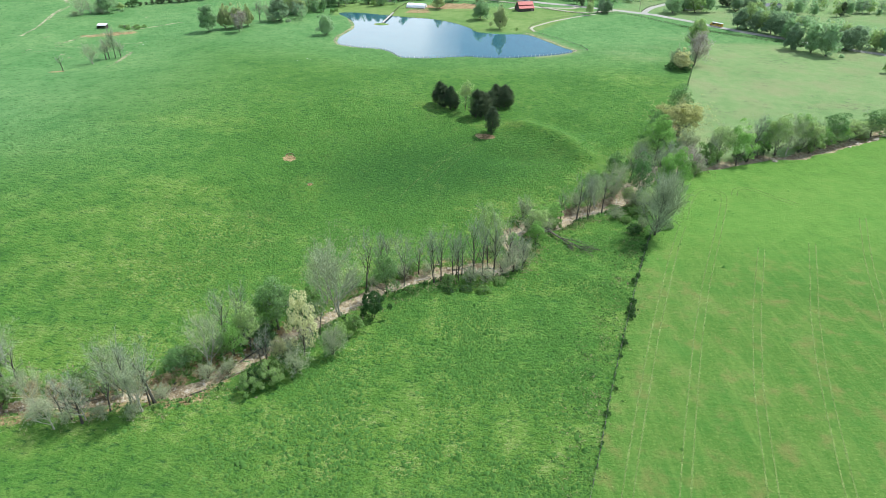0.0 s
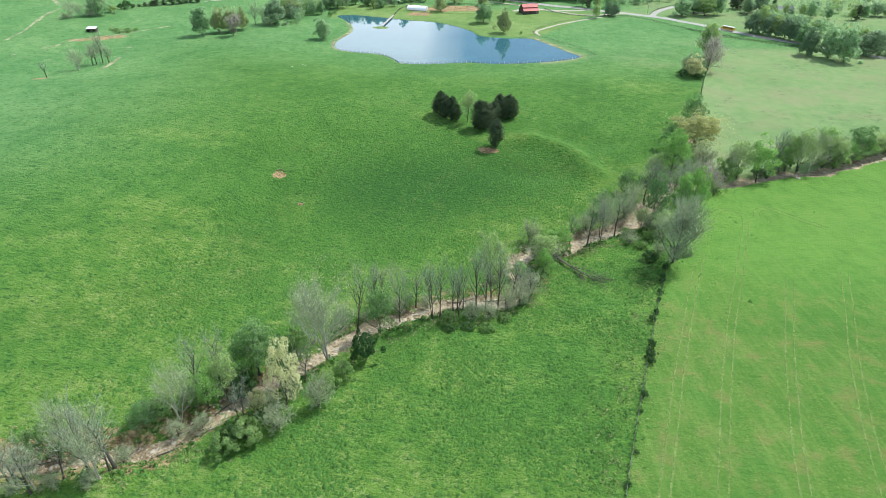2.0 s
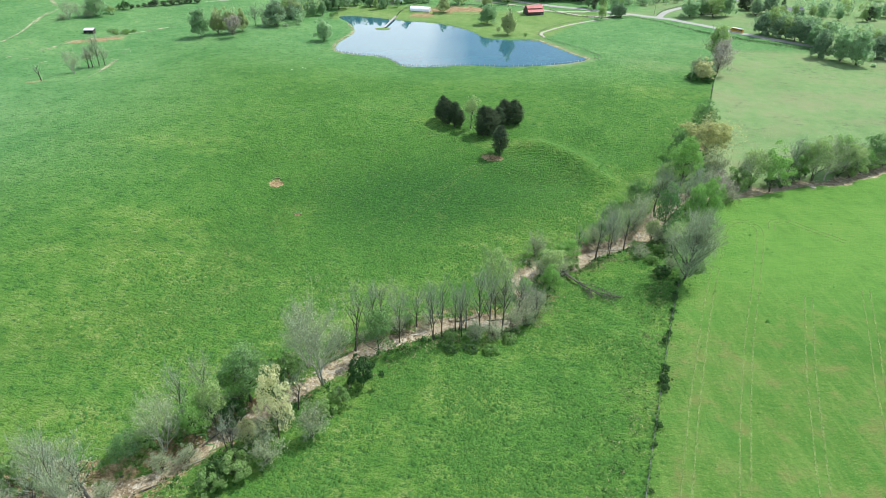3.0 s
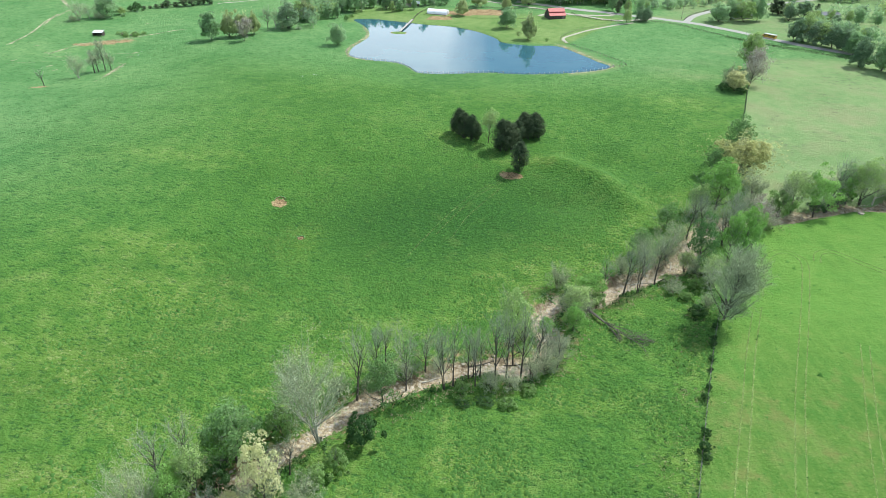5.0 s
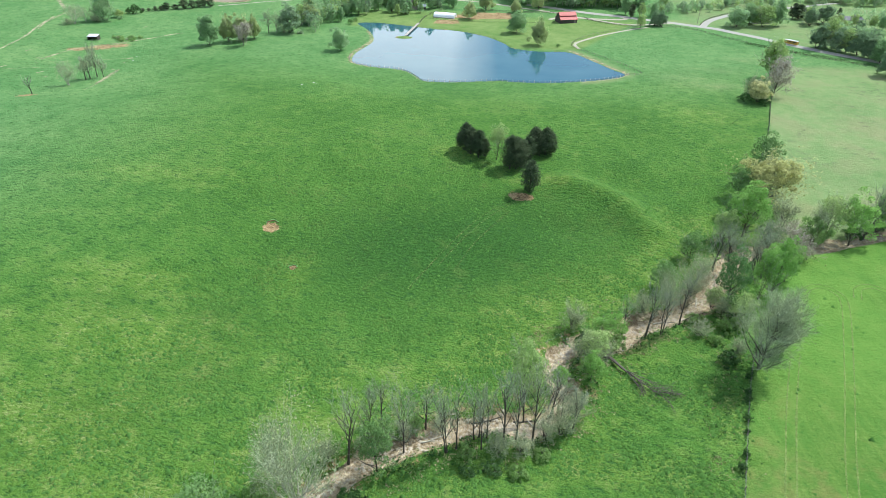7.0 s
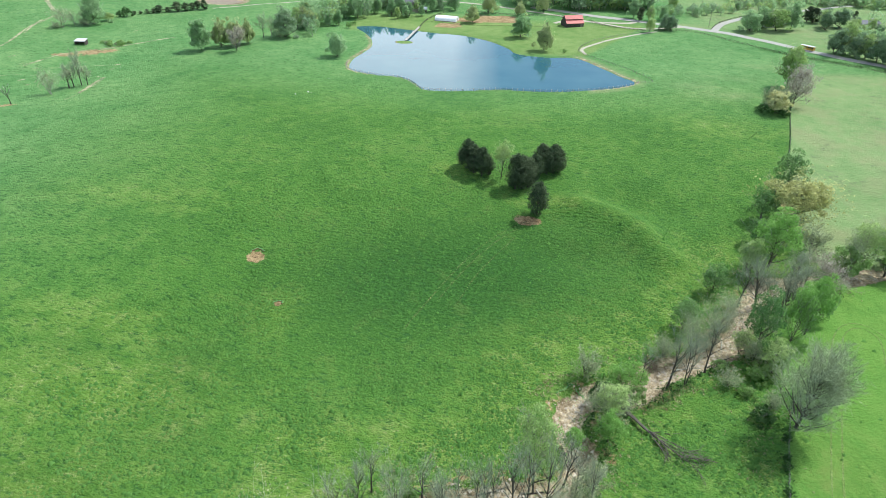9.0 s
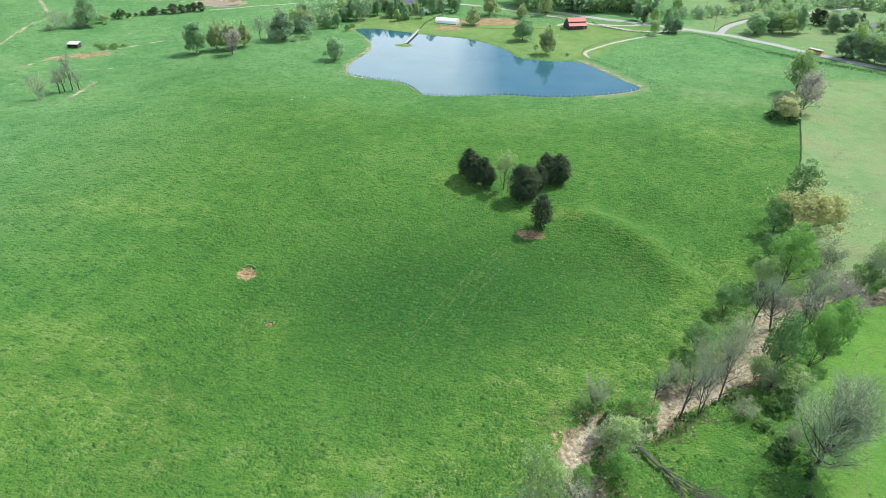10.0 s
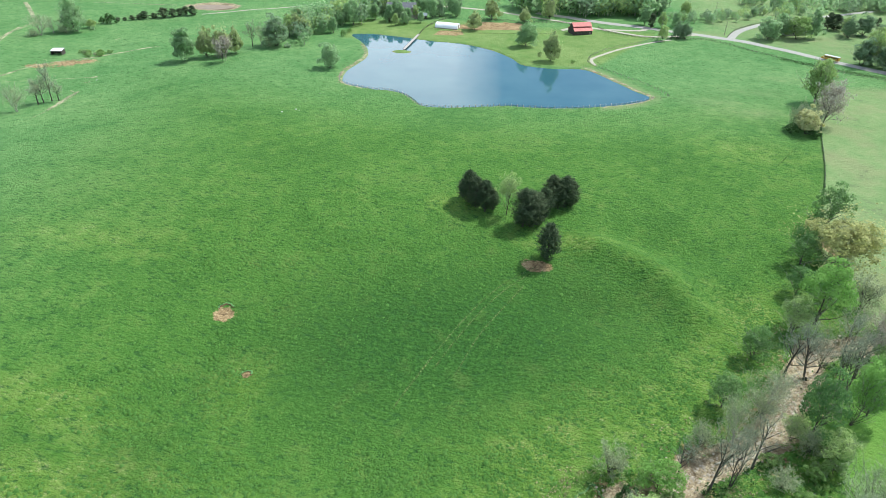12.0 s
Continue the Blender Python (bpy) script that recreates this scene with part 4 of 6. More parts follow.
plant_all({
    "green": "-176.2,469.7,18.2,13 -278.1,530.2,20.5,16 -89.3,467.3,14,11.5",
    "olive": "-166.6,478.9,17.4,11.7 -158.4,481.4,17.7,13.1 -152.8,489.8,15.6,8.7 -127.1,539.9,16.5,15.5",
    "russet": "-153.4,469.5,15,12.5",
    "grey": "-293.2,514.3,13.9,14.3 -289.5,522.7,11.3,13.7 -286.2,531.3,12.1,11.6 -214.4,374.9,13.4,10.2 -143.1,509.2,15,9.1",
    "bare": "-212.5,387,12.8,9.4 -211.9,390.2,12.5,7.8 -209.4,392.9,18.6,9.6 -205.8,392.8,10.3,7 -148.2,506.8,15.9,8",
    "budding": "-274.5,542.1,5.6,9.8 -132.2,534.8,14.5,10.8",
    "brush": "-283,524.6,5.1,11.5 -296,512,4,9",
    "dark": "-134.3,510.6,19.8,16",
}, "trees in the west pasture", 7)
plant_all({
    "green": "-127.8,543.9,17.2,13",
    "thicket": "-268.7,555.9,7,9.5 -273.8,554.7,3.6,4.9",
    "brush": "-241.6,477.3,2.6 -235.4,476.9,1.9 -138,509,6,9",
    "shrub": "-240.5,478.3,2.8,5 -237,473.1,2.4,5 -234.4,480.9,2.6,5.5 -231,475,2.2,5 -246,481,2,4 -229,482,2.2,4",
}, "trees in the west pasture", 17)
plant_all({
    "cedar": "-266.2,562.6,2.8,3.3 -262.6,565.6,2.4,3.3 -258.5,568.2,3.3,4.5 -254.9,570.6,3.5,3.7 -251.7,573.5,5.4,6.2 -246.3,577.1,3.8,4.2 -240.3,579.8,7.2,7.4 -234.7,582.9,6.1,6.1 -230.7,586.9,5.3,5.1 -227.1,588.8,6.4,4.5 -222.1,589.5,7,5.8",
}, "row of small cedars", 11)
plant_all({
    "green": "-120.1,547.6,9.7 -113.3,549,9 -106.4,553.7,10.6 -105.7,574.7,10.9 -97.5,579.9,18.3 -103.5,582.4,11.8 -92,595.9,15.6 -83.7,617.3,10.8 -64.8,595.1,12.8 -41.6,608.7,16.3 -48.7,623.5,10.1 -27.1,623.1,13.4 -23.2,615.7,11.6 26.8,535.2,15.1,12 -72.1,591.9,12 -58.3,590.6,10.4 -84,597.3,12.1 -48.7,592.3,8 -69.9,607.6,11.5 -73.4,595.4,10.5 -60.3,586.6,8.8",
    "budding": "-54.1,602.6,9.8 -66.5,581.9,8.7",
    "olive": "-8.1,577.7,13.2,11 4.1,608.5,16.3,12 40.5,500.7,17.8,11 29,604.8,11,10 48.8,619.3,15.3,10",
    "dark": "-36.3,613.5,12.4",
    "shrub": "53.5,495.9,2.4 -97.6,545.5,4.5 -96,557.4,3.4",
}, "trees round the farmstead", 12)
plant_all({
    "dark": "230.7,511.1,16.4,12.4 241.2,505.5,14.8,12.2 248,493,15.1,14.1 252.8,486.8,14.2,11.7 256.9,583.3,14.6,9.7 271.9,593.7,15.2,12.6 284,594.4,7.4,8.1 134.5,569.5,11,8.7 139.4,568.5,11.8,7.8 285.7,448.3,16.1,16.7 242.3,446.4,17.7,11.9 278.7,448,13.3,11.4",
    "budding": "238.6,515.2,19.4,13.2 245.1,501.3,15,11.3 219,576.4,15.3,14.9 122,561,10.1,6.9",
    "cedar": "259.5,610.1,11,12",
    "green": "197.4,572.4,14.5,15.7 211,584.4,14.7,14.2 230.6,581.1,19.4,11.5 251.5,437.7,19.3,16.3 258,429.1,20.6,14.6 253.9,476,14.1,12",
}, "trees by the road", 8)
plant_all({
    "cedar": "122.5,599,10 255.5,611.6,11.7 298.7,625.3,6.6 342.7,567.9,11.6",
    "green": "119.3,607.7,14.1 141.8,604.9,11.3 254.8,483.9,13.9 293.8,461.9,12.6 302.1,438.9,15.8 286.8,599.4,5.8 307.7,575,12.2 320.6,571,9.3 351.8,573.8,10.8 380.8,576.5,5.7",
    "budding": "130.2,599.9,11.2 156.5,637.9,12.7 259.7,594.1,12.5 268.1,565.5,11.9 265.4,550.2,10.9 289.4,465.3,13.1 298.4,442,14.1 285.6,575.7,10.8 302.4,579.6,9.5 338.6,567.6,10.2 272.3,385.6,7.6",
    "dark": "296.8,458.6,12.5 312,430,13 275,548,12",
}, "trees by the road", 14)
plant_all({
    "thicket": "68.6,179.4,1.7 66.4,174,1.6 65.4,171.4,2.0 62.9,164.9,1.7 61.5,161,1.2 58.6,154.2,1.5 56.4,150.5,1.8 53.1,139.1,2.3 51.6,134.8,2.5 51,132.4,1.9 46,120.4,1.7 44,115.5,1.1 36.5,96.1,1.4 40.2,104.1,1.0",
}, "bushes on the fence line", 32)


def plant_woods(name, label, spots, seed):
    """Far woods: many crowns in one mesh, too far off to count."""
    rng = np.random.default_rng(seed)
    pieces = [[], []]
    for x, y, h in spots:
        n = int(150 * rng.uniform(0.8, 1.2))
        d = rng.normal(size=(n, 3))
        d /= np.linalg.norm(d, axis=1, keepdims=True)
        r = rng.uniform(0.55, 1.0, (n, 1)) ** 0.5
        lump = 1 + 0.25 * np.sin(d[:, :1] * 5 + rng.uniform(0, 6)) * np.sin(d[:, 1:2] * 4 + rng.uniform(0, 6))
        z0 = spot(x, y)
        c = d * r * lump * np.array([h * 0.36, h * 0.36, h * 0.42]) + np.array([x, y, z0 + h * 0.55])
        pieces[0].append(tubes([(x, y, z0 - 0.3, x, y, z0 + h * 0.7, 0.22, 0.08)] + [(x, y, z0 + h * 0.4, *map(float, c[k]), 0.09, 0.04) for k in range(6)], 3))
        pieces[1].append(leaf_quads(rng, c, h * 0.068, (x, y, z0 + h * 0.5)))
    me = make_mesh(name, *join(*pieces[0], *pieces[1]))
    n = sum(len(p[1]) for p in pieces[0])
    # two of these leaf colours carry painted distance haze
    for mat in (PALE_BARK, HAZY_DARK_LEAF, HAZY_GREEN_LEAF, PALE_LEAF):
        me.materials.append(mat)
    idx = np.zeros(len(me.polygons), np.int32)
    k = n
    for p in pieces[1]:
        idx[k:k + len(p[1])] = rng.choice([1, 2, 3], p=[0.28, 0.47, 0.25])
        k += len(p[1])
    me.polygons.foreach_set("material_index", idx)
    return tagged(new(name, me), label, "woods", kind="stuff")


wr = np.random.default_rng(77)


def belt(line, wide, count, low, high):
    """Spots scattered along a line."""
    p = spline(line, 10)
    k = wr.integers(0, len(p) - 1, count)
    q = p[k] + (p[k + 1] - p[k]) * wr.random((count, 1)) + wr.normal(0, wide / 2, (count, 2))
    return [(float(a), float(b), float(h)) for (a, b), h in zip(q, wr.uniform(low, high, count))]


plant_woods("woods", "spring woodland of mixed pale and fresh green trees", belt([(25, 655), (75, 640), (118, 640), (140, 660)], 12, 90, 15, 22), 1)
plant_woods("woods", "scrubby young trees beyond the road", belt([(150, 622), (185, 640), (225, 655), (262, 665)], 14, 70, 5, 9), 2)
plant_woods("woods", "green woodland edge behind the far fields", belt([(240, 700), (300, 690), (350, 690), (430, 680)], 22, 90, 9, 15), 3)
plant_woods("woods", "distant hedgerow trees in full spring leaf", belt([(310, 600), (360, 590), (420, 580), (480, 560)], 12, 50, 8, 14), 4)
plant_woods("woods", "leafy trees sheltering the farmhouse", belt([(-130, 572), (-105, 592), (-85, 625), (-60, 640), (-20, 640)], 12, 60, 10, 17), 5)
plant_woods("woods", "trees lining the road in fresh leaf", belt([(300, 450), (330, 430), (360, 405)], 6, 18, 9, 15), 6)

plant_woods("woods", "tall pale woodland behind the junction", belt([(60, 668), (95, 664), (125, 668)], 8, 60, 17, 24), 7)
plant_woods("woods", "dense rounded trees beyond the road bend", belt([(262, 556), (276, 530), (290, 505), (308, 482)], 8, 34, 8, 12), 8)
plant_woods("woods", "round leafy trees along the western field edge", belt([(-118, 520), (-128, 545), (-112, 560)], 7, 18, 9, 14), 9)


def grass_tufts():
    """Coarse tufts standing out of the nearer grass."""
    rng = np.random.default_rng(5)
    n = 460000
    x, y = rng.uniform(-125, 135, n), 72 + 258 * rng.random(n) ** 1.15
    lump = np.array([noise.noise((a * 0.06, b * 0.06, 3.0)) + 0.6 * noise.noise((a * 0.3, b * 0.3, 7.0)) for a, b in zip(x, y)])
    keep = (line_distance(x, y, CREEK) > 4.4) & (rng.random(n) < (0.24 + 0.7 * lump) * (1 - 0.985 * np.exp(-(((x + 9) / 52) ** 4 + ((y - 236 - 0.25 * x) / 31) ** 4))) * (1 - smooth(205, 325, y)) * (1 - smooth(45, 100, -x) * smooth(130, 200, y)) * (1 - smooth(-30, 50, np.abs(x) - 0.55 * y + 15)))
    fx = np.interp(y, FENCE[::-1, 1], FENCE[::-1, 0])
    hay = (x > fx) & (y < np.interp(x, CREEK[:, 0], CREEK[:, 1]))
    keep &= ~hay | (rng.random(n) < 0.02)
    keep &= ~((x > np.interp(y, FENCE_NORTH[::-1, 1], FENCE_NORTH[::-1, 0])) & (y > np.interp(x, CREEK[:, 0], CREEK[:, 1])))
    keep &= (rng.random(n) > 0.85 * np.exp(-(line_distance(x, y, SPUR) / 13) ** 2))
    for a, b, rx, ry in SOIL[:3]:
        keep &= ((x - a) / rx) ** 2 + ((y - b) / ry) ** 2 > 1.4
    x, y = x[keep], y[keep]
    z = ground_height(x, y)
    n = len(x)
    s = rng.uniform(0.18, 0.50, n) * (1 + 0.7 * (rng.random(n) < 0.15))
    h = s * rng.uniform(0.6, 1.25, n)
    az = rng.uniform(0, 2 * np.pi, n)
    c = np.stack([x, y, z], 1)
    v = [c + np.stack([s * np.cos(az + k * 2.094), s * np.sin(az + k * 2.094), np.full(n, -0.03)], 1) for k in range(3)]
    v.append(c + np.stack([rng.normal(0, 0.06, n), rng.normal(0, 0.06, n), h], 1))
    verts = np.stack(v, 1).reshape(-1, 3)
    f = np.array([(0, 1, 3), (1, 2, 3), (2, 0, 3)])
    faces = (np.arange(n)[:, None, None] * 4 + f[None]).reshape(-1, 3)
    me = make_mesh("grass", verts, faces, 3)
    me.materials.append(TUFT)
    return tagged(new("grass", me), "coarse tufts of spring grass in the pasture", "grass", kind="stuff")


TUFT = leaf_material("tuft_grass", (0.058, 0.168, 0.032), (0.138, 0.282, 0.070), 0.35)
grass_tufts()


def weeds(line, wide, count, tall, seed, label, material=THICKET_LEAF, off=0.0, size=0.22):
    """Rank growth along a line, in clumps."""
    rng = np.random.default_rng(seed)
    k = rng.integers(0, len(line) - 1, count)
    q = line[k] + (line[k + 1] - line[k]) * rng.random((count, 1)) + rng.normal(0, wide, (count, 2))
    if off:
        # clumps on one side of the line only
        d = (line[k + 1] - line[k]) / np.linalg.norm(line[k + 1] - line[k], axis=1, keepdims=True)
        side = np.stack([-d[:, 1], d[:, 0]], 1)
        q = q + side * off
        q = q[np.array([noise.noise((a * 0.22, b * 0.22, seed)) for a, b in q]) > -0.02]
        q = np.repeat(q, 5, 0) + rng.normal(0, 0.22, (5 * len(q), 2))
        count = len(q)
    c = np.column_stack([q, ground_height(q[:, 0], q[:, 1]) + tall * rng.random(count)])
    me = make_mesh("weeds", *leaf_quads(rng, c, size))
    me.materials.append(material)
    return tagged(new("weeds", me), label, "weeds", kind="stuff")


weeds(FENCE_NORTH, 0.16, 2200, 0.8, 3, "rank dark weeds under the pasture fence")
weeds(FENCE, 0.25, 900, 0.7, 4, "tall weeds under the hay field fence")
REACH = CREEK[(CREEK[:, 0] > -112) & (CREEK[:, 0] < 112)]
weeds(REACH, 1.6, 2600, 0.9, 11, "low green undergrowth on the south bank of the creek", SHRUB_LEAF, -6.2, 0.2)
# undergrowth whose dark leaves also paint tree shade along this bank
weeds(REACH, 1.2, 1500, 0.8, 12, "dark undergrowth and added shade tone on the south bank of the creek", THICKET_LEAF, -5.2, 0.22)
weeds(REACH, 1.4, 1600, 0.7, 13, "low green undergrowth on the north bank of the creek", SHRUB_LEAF, 5.6, 0.2)
weeds(REACH, 2.0, 1500, 0.35, 14, "dead straw-coloured growth on the south bank of the creek", STRAW, -7.5, 0.2)
weeds(REACH, 2.2, 1700, 0.35, 15, "dead straw-coloured growth on the north bank of the creek", STRAW, 8.0, 0.2)
weeds(FENCE, 3.6, 1500, 0.35, 16, "coarse weeds in the pasture beside the fence", SHRUB_LEAF, -5.5, 0.17)
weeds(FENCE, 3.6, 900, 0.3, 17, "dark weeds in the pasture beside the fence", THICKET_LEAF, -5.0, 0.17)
weeds(FENCE, 3.2, 900, 0.25, 18, "pale dead weeds in the pasture beside the fence", STRAW, -4.6, 0.15)
weeds(np.array([(186.0, 520), (204, 504), (222, 490), (240, 474), (262, 452)]), 1.2, 2600, 1.3, 5, "rough dark brush in the ditch below the road")


def creek_stones():
    """Loose stones strewn over the creek bed."""
    rng = np.random.default_rng(9)
    n = 7000
    near = CREEK[(CREEK[:, 0] > -110) & (CREEK[:, 0] < 240)]
    k = rng.integers(0, len(near) - 1, n)
    q = near[k] + (near[k + 1] - near[k]) * rng.random((n, 1)) + rng.normal(0, 1.8, (n, 2))
    c = np.column_stack([q, ground_height(q[:, 0], q[:, 1])])
    r = 0.12 + 0.42 * rng.random(n) ** 5
    form = np.array([(1, 0, 0), (-1, 0, 0), (0, 1, 0), (0, -1, 0), (0, 0, 0.7), (0, 0, -0.4)], float)
    v = c[:, None] + form[None] * r[:, None, None] * rng.uniform(0.7, 1.3, (n, 6, 1))
    f = np.array([(0, 2, 4), (2, 1, 4), (1, 3, 4), (3, 0, 4)])
    me = make_mesh("stones", v.reshape(-1, 3), (np.arange(n)[:, None, None] * 6 + f[None]).reshape(-1, 3), 3)
    me.materials.append(RUBBLE)
    return tagged(new("stones", me), "pale loose stones in the creek bed", "stones", kind="stuff")


RUBBLE = surface("creek_rubble", (0.27, 0.23, 0.17), (0.58, 0.52, 0.41), 0.4, 0.9, 0.2, 0.4, 0.02)
creek_stones()
n_c = len(CREEK)


def along_creek(x):
    return float(np.argmin(np.abs(CREEK[:, 0] - x)) / n_c)


for x0, x1, w, up in ((9, 17, 1.1, 0.10), (140, 152, 0.8, 0.08)):
    creek_water(along_creek(x0), along_creek(x1), w, up)


def drift_log(x, y, length, turn, seed, wood=PALE_BARK, words="bleached driftwood log lying on the creek gravel"):
    """A barkless log washed up on the bed."""
    rng = np.random.default_rng(seed)
    root = tagged(new("driftwood_log"), words, "log")
    p, segs, r = np.zeros(3), [], 0.22
    d = np.array([1.0, 0, 0])
    for i in range(6):
        d = unit(d + rng.normal(0, 0.1, 3) * np.array([1, 1, 0.3]))
        q = p + d * length / 6
        segs.append((*p, *q, r, r * 0.85))
        if i in (2, 4):
            e = unit(d + rng.normal(0, 0.6, 3))
            segs.append((*q, *(q + e * length * 0.22), r * 0.5, 0.04))
        p, r = q, r * 0.85
    part("trunk", make_mesh("trunk", *tubes(segs, 6)), wood, root)
    root.matrix_basis = pose(x, y, spot(x, y) + 0.2, 0, 0, turn)


for k, (x, y, l, a) in enumerate(((-52, 110, 7, 35), (-30, 139, 5, 70), (-8, 156.5, 6, 15), (17, 162, 8, 140), (52, 203, 7, 20), (66, 212, 6, 75), (83, 235, 6, 110), (31, 190.5, 5, 10), (-80, 101, 7, 160))):
    drift_log(x, y, l, a, k)
for k, (x, y, l, a) in enumerate(((-72, 104, 10, 25), (-63, 107, 9, 40), (-84, 100, 8, 15), (-58, 104, 11, 30), (-50, 116, 8, 60), (20, 168, 9, 70), (12, 164, 7, 20), (3, 163, 8, 5), (60, 204, 8, 35))):
    drift_log(x, y, l, a, 20 + k, BARK, "dark fallen branch lying across the creek bank")
near_bank = SHORE[(SHORE[:, 1] < 445) & (SHORE[:, 0] < 86)]
weeds(near_bank[np.argsort(near_bank[:, 0])], 0.45, 900, 0.6, 6, "dark rushes along the near shore of the pond")

# ---- roads, tracks and trodden lines ----
ASPHALT = surface("weathered_asphalt", (0.29, 0.285, 0.25), (0.41, 0.40, 0.355), 0.6, 0.9, 0.25, 0.3, 0.01)
DRIVE = surface("gravel_drive", (0.32, 0.30, 0.225), (0.50, 0.47, 0.37), 0.9, 0.95, 0.2, 0.4, 0.02)


def worn(name, dark, light, least, most, broad=0.35):
    """Trodden or pressed growth, with the grass showing through where it is less worn."""
    m = surface(name, dark, light, 0.35, 0.95, 0.1, 0.4, 0.02)
    nt = m.node_tree
    pos = where(nt)
    patch = maths(nt, "ADD", maths(nt, "MULTIPLY", noise_tex(nt, broad, 3, 0.6, pos), 0.6), maths(nt, "MULTIPLY", noise_tex(nt, 2.6, 3, 0.7, pos), 0.4))
    clear, both = add(nt, "ShaderNodeBsdfTransparent"), add(nt, "ShaderNodeMixShader")
    nt.links.new(ramp(nt, patch, (0.40, least), (0.62, most)), both.inputs["Fac"])
    nt.links.new(clear.outputs[0], both.inputs[1])
    nt.links.new(nt.nodes["Principled BSDF"].outputs[0], both.inputs[2])
    nt.links.new(both.outputs[0], nt.nodes["Material Output"].inputs["Surface"])
    return m


BOARD = surface("weathered_board", (0.16, 0.13, 0.11), (0.30, 0.26, 0.22), 3, 0.85, 0.2, 0.4, 0.01)
DARK_BOARD = surface("dark_board", (0.05, 0.042, 0.036), (0.105, 0.088, 0.075), 2, 0.8, 0.25, 0.4, 0.01)
RED_METAL = surface("red_metal_roof", (0.28, 0.045, 0.04), (0.40, 0.085, 0.072), 0.8, 0.5, 0.35, 0.1, 0.01, 0.1, (0.47, 0.12, 0.10))
WHITE_METAL = surface("white_metal", (0.66, 0.68, 0.70), (0.82, 0.83, 0.84), 0.8, 0.4, 0.4, 0.1, 0.01)
FILM = surface("white_greenhouse_film", (0.74, 0.76, 0.78), (0.86, 0.87, 0.88), 0.7, 0.35, 0.4, 0.1, 0.01)
SLATE = surface("grey_shingles", (0.10, 0.105, 0.115), (0.22, 0.225, 0.24), 2, 0.85, 0.25, 0.5, 0.02)
WALL_PAINT = surface("pale_wall", (0.55, 0.53, 0.49), (0.72, 0.70, 0.66), 1.2, 0.8, 0.3, 0.2, 0.01)
HOUSE_BRICK = surface("grey_brown_brick", (0.24, 0.21, 0.19), (0.40, 0.36, 0.33), 2.5, 0.85, 0.2, 0.4, 0.01)
GLASS = surface("dark_window_glass", (0.02, 0.025, 0.03), (0.05, 0.06, 0.07), 1, 0.08, 0.6, 0.0, 0.01)
STONE = surface("pale_stone", (0.50, 0.49, 0.46), (0.74, 0.73, 0.70), 1.5, 0.9, 0.2, 0.4, 0.03)
YELLOW = surface("bus_yellow_paint", (0.48, 0.26, 0.03), (0.60, 0.34, 0.045), 1.0, 0.35, 0.5, 0.05, 0.005)
RUBBER = surface("black_rubber", (0.015, 0.015, 0.015), (0.04, 0.04, 0.04), 3, 0.8, 0.3, 0.2, 0.01)
PLANK = surface("sun_bleached_planks", (0.34, 0.31, 0.27), (0.50, 0.47, 0.42), 1.5, 0.85, 0.2, 0.4, 0.01)
WIRE = surface("grey_fence_wire", (0.12, 0.12, 0.12), (0.22, 0.22, 0.22), 4, 0.5, 0.4, 0.1, 0.005, 0.6)


def ribbon(name, line, width, lift, material, label, category, wavy=0.0, seed=0):
    """A strip that lies on the ground along a line."""
    p = spline(line, 14) if len(line) < 20 else np.array(line)
    seg = np.linalg.norm(np.diff(p, axis=0), axis=1)
    at = np.concatenate([[0], np.cumsum(seg)])
    s = np.arange(0, at[-1], 1.0 if width < 2 else 2.0)
    q = np.stack([np.interp(s, at, p[:, 0]), np.interp(s, at, p[:, 1])], 1)
    d = np.gradient(q, axis=0)
    d /= np.linalg.norm(d, axis=1, keepdims=True) + 1e-9
    nrm = np.stack([-d[:, 1], d[:, 0]], 1)
    rng = np.random.default_rng(seed)
    k = 5 if width > 2 else 2
    offs = np.linspace(-0.5, 0.5, k)
    w = width * (1 + wavy * rng.normal(0, 1, (len(s), 1)))
    v = (q[:, None] + nrm[:, None] * (offs[None, :] * w)[:, :, None]).reshape(-1, 2)
    z = ground_height(v[:, 0], v[:, 1]) + lift + (np.tile(1 - (2 * offs) ** 2, len(s)) * 0.05 if width > 2 else 0)
    i = (np.arange(len(s) - 1)[:, None] * k + np.arange(k - 1)[None]).ravel()
    me = make_mesh(name, np.column_stack([v, z]), np.stack([i, i + k, i + k + 1, i + 1], 1))
    me.materials.append(material)
    return tagged(new(name, me), label, category, kind="structure")


TRAIL = worn("trodden_earth", (0.34, 0.34, 0.19), (0.56, 0.53, 0.34), 0.25, 1.0, 0.12)
TRODDEN = worn("trodden_grass", (0.112, 0.20, 0.046), (0.195, 0.27, 0.09), 0.2, 0.68)
RUT = worn("pressed_dry_grass", (0.170, 0.265, 0.066), (0.235, 0.315, 0.10), 0.38, 0.7)
ribbon("road", ROAD, 7.0, 0.12, ASPHALT, "pale weathered two-lane country road", "road")
ribbon("road", SIDE_ROAD, 5.5, 0.10, ASPHALT, "pale side road leaving the junction", "road")
ribbon("driveway", [(120, 597), (111, 589), (83, 592), (60, 609), (17, 634), (-20, 650), (-60, 655)], 4.0, 0.1, DRIVE, "light gravel drive to the farmhouse", "driveway")
ribbon("driveway", [(152, 581), (128, 572), (113, 573), (96, 582), (80, 592), (66, 592), (54, 582)], 3.6, 0.14, DRIVE, "light gravel lane into the barnyard", "driveway")
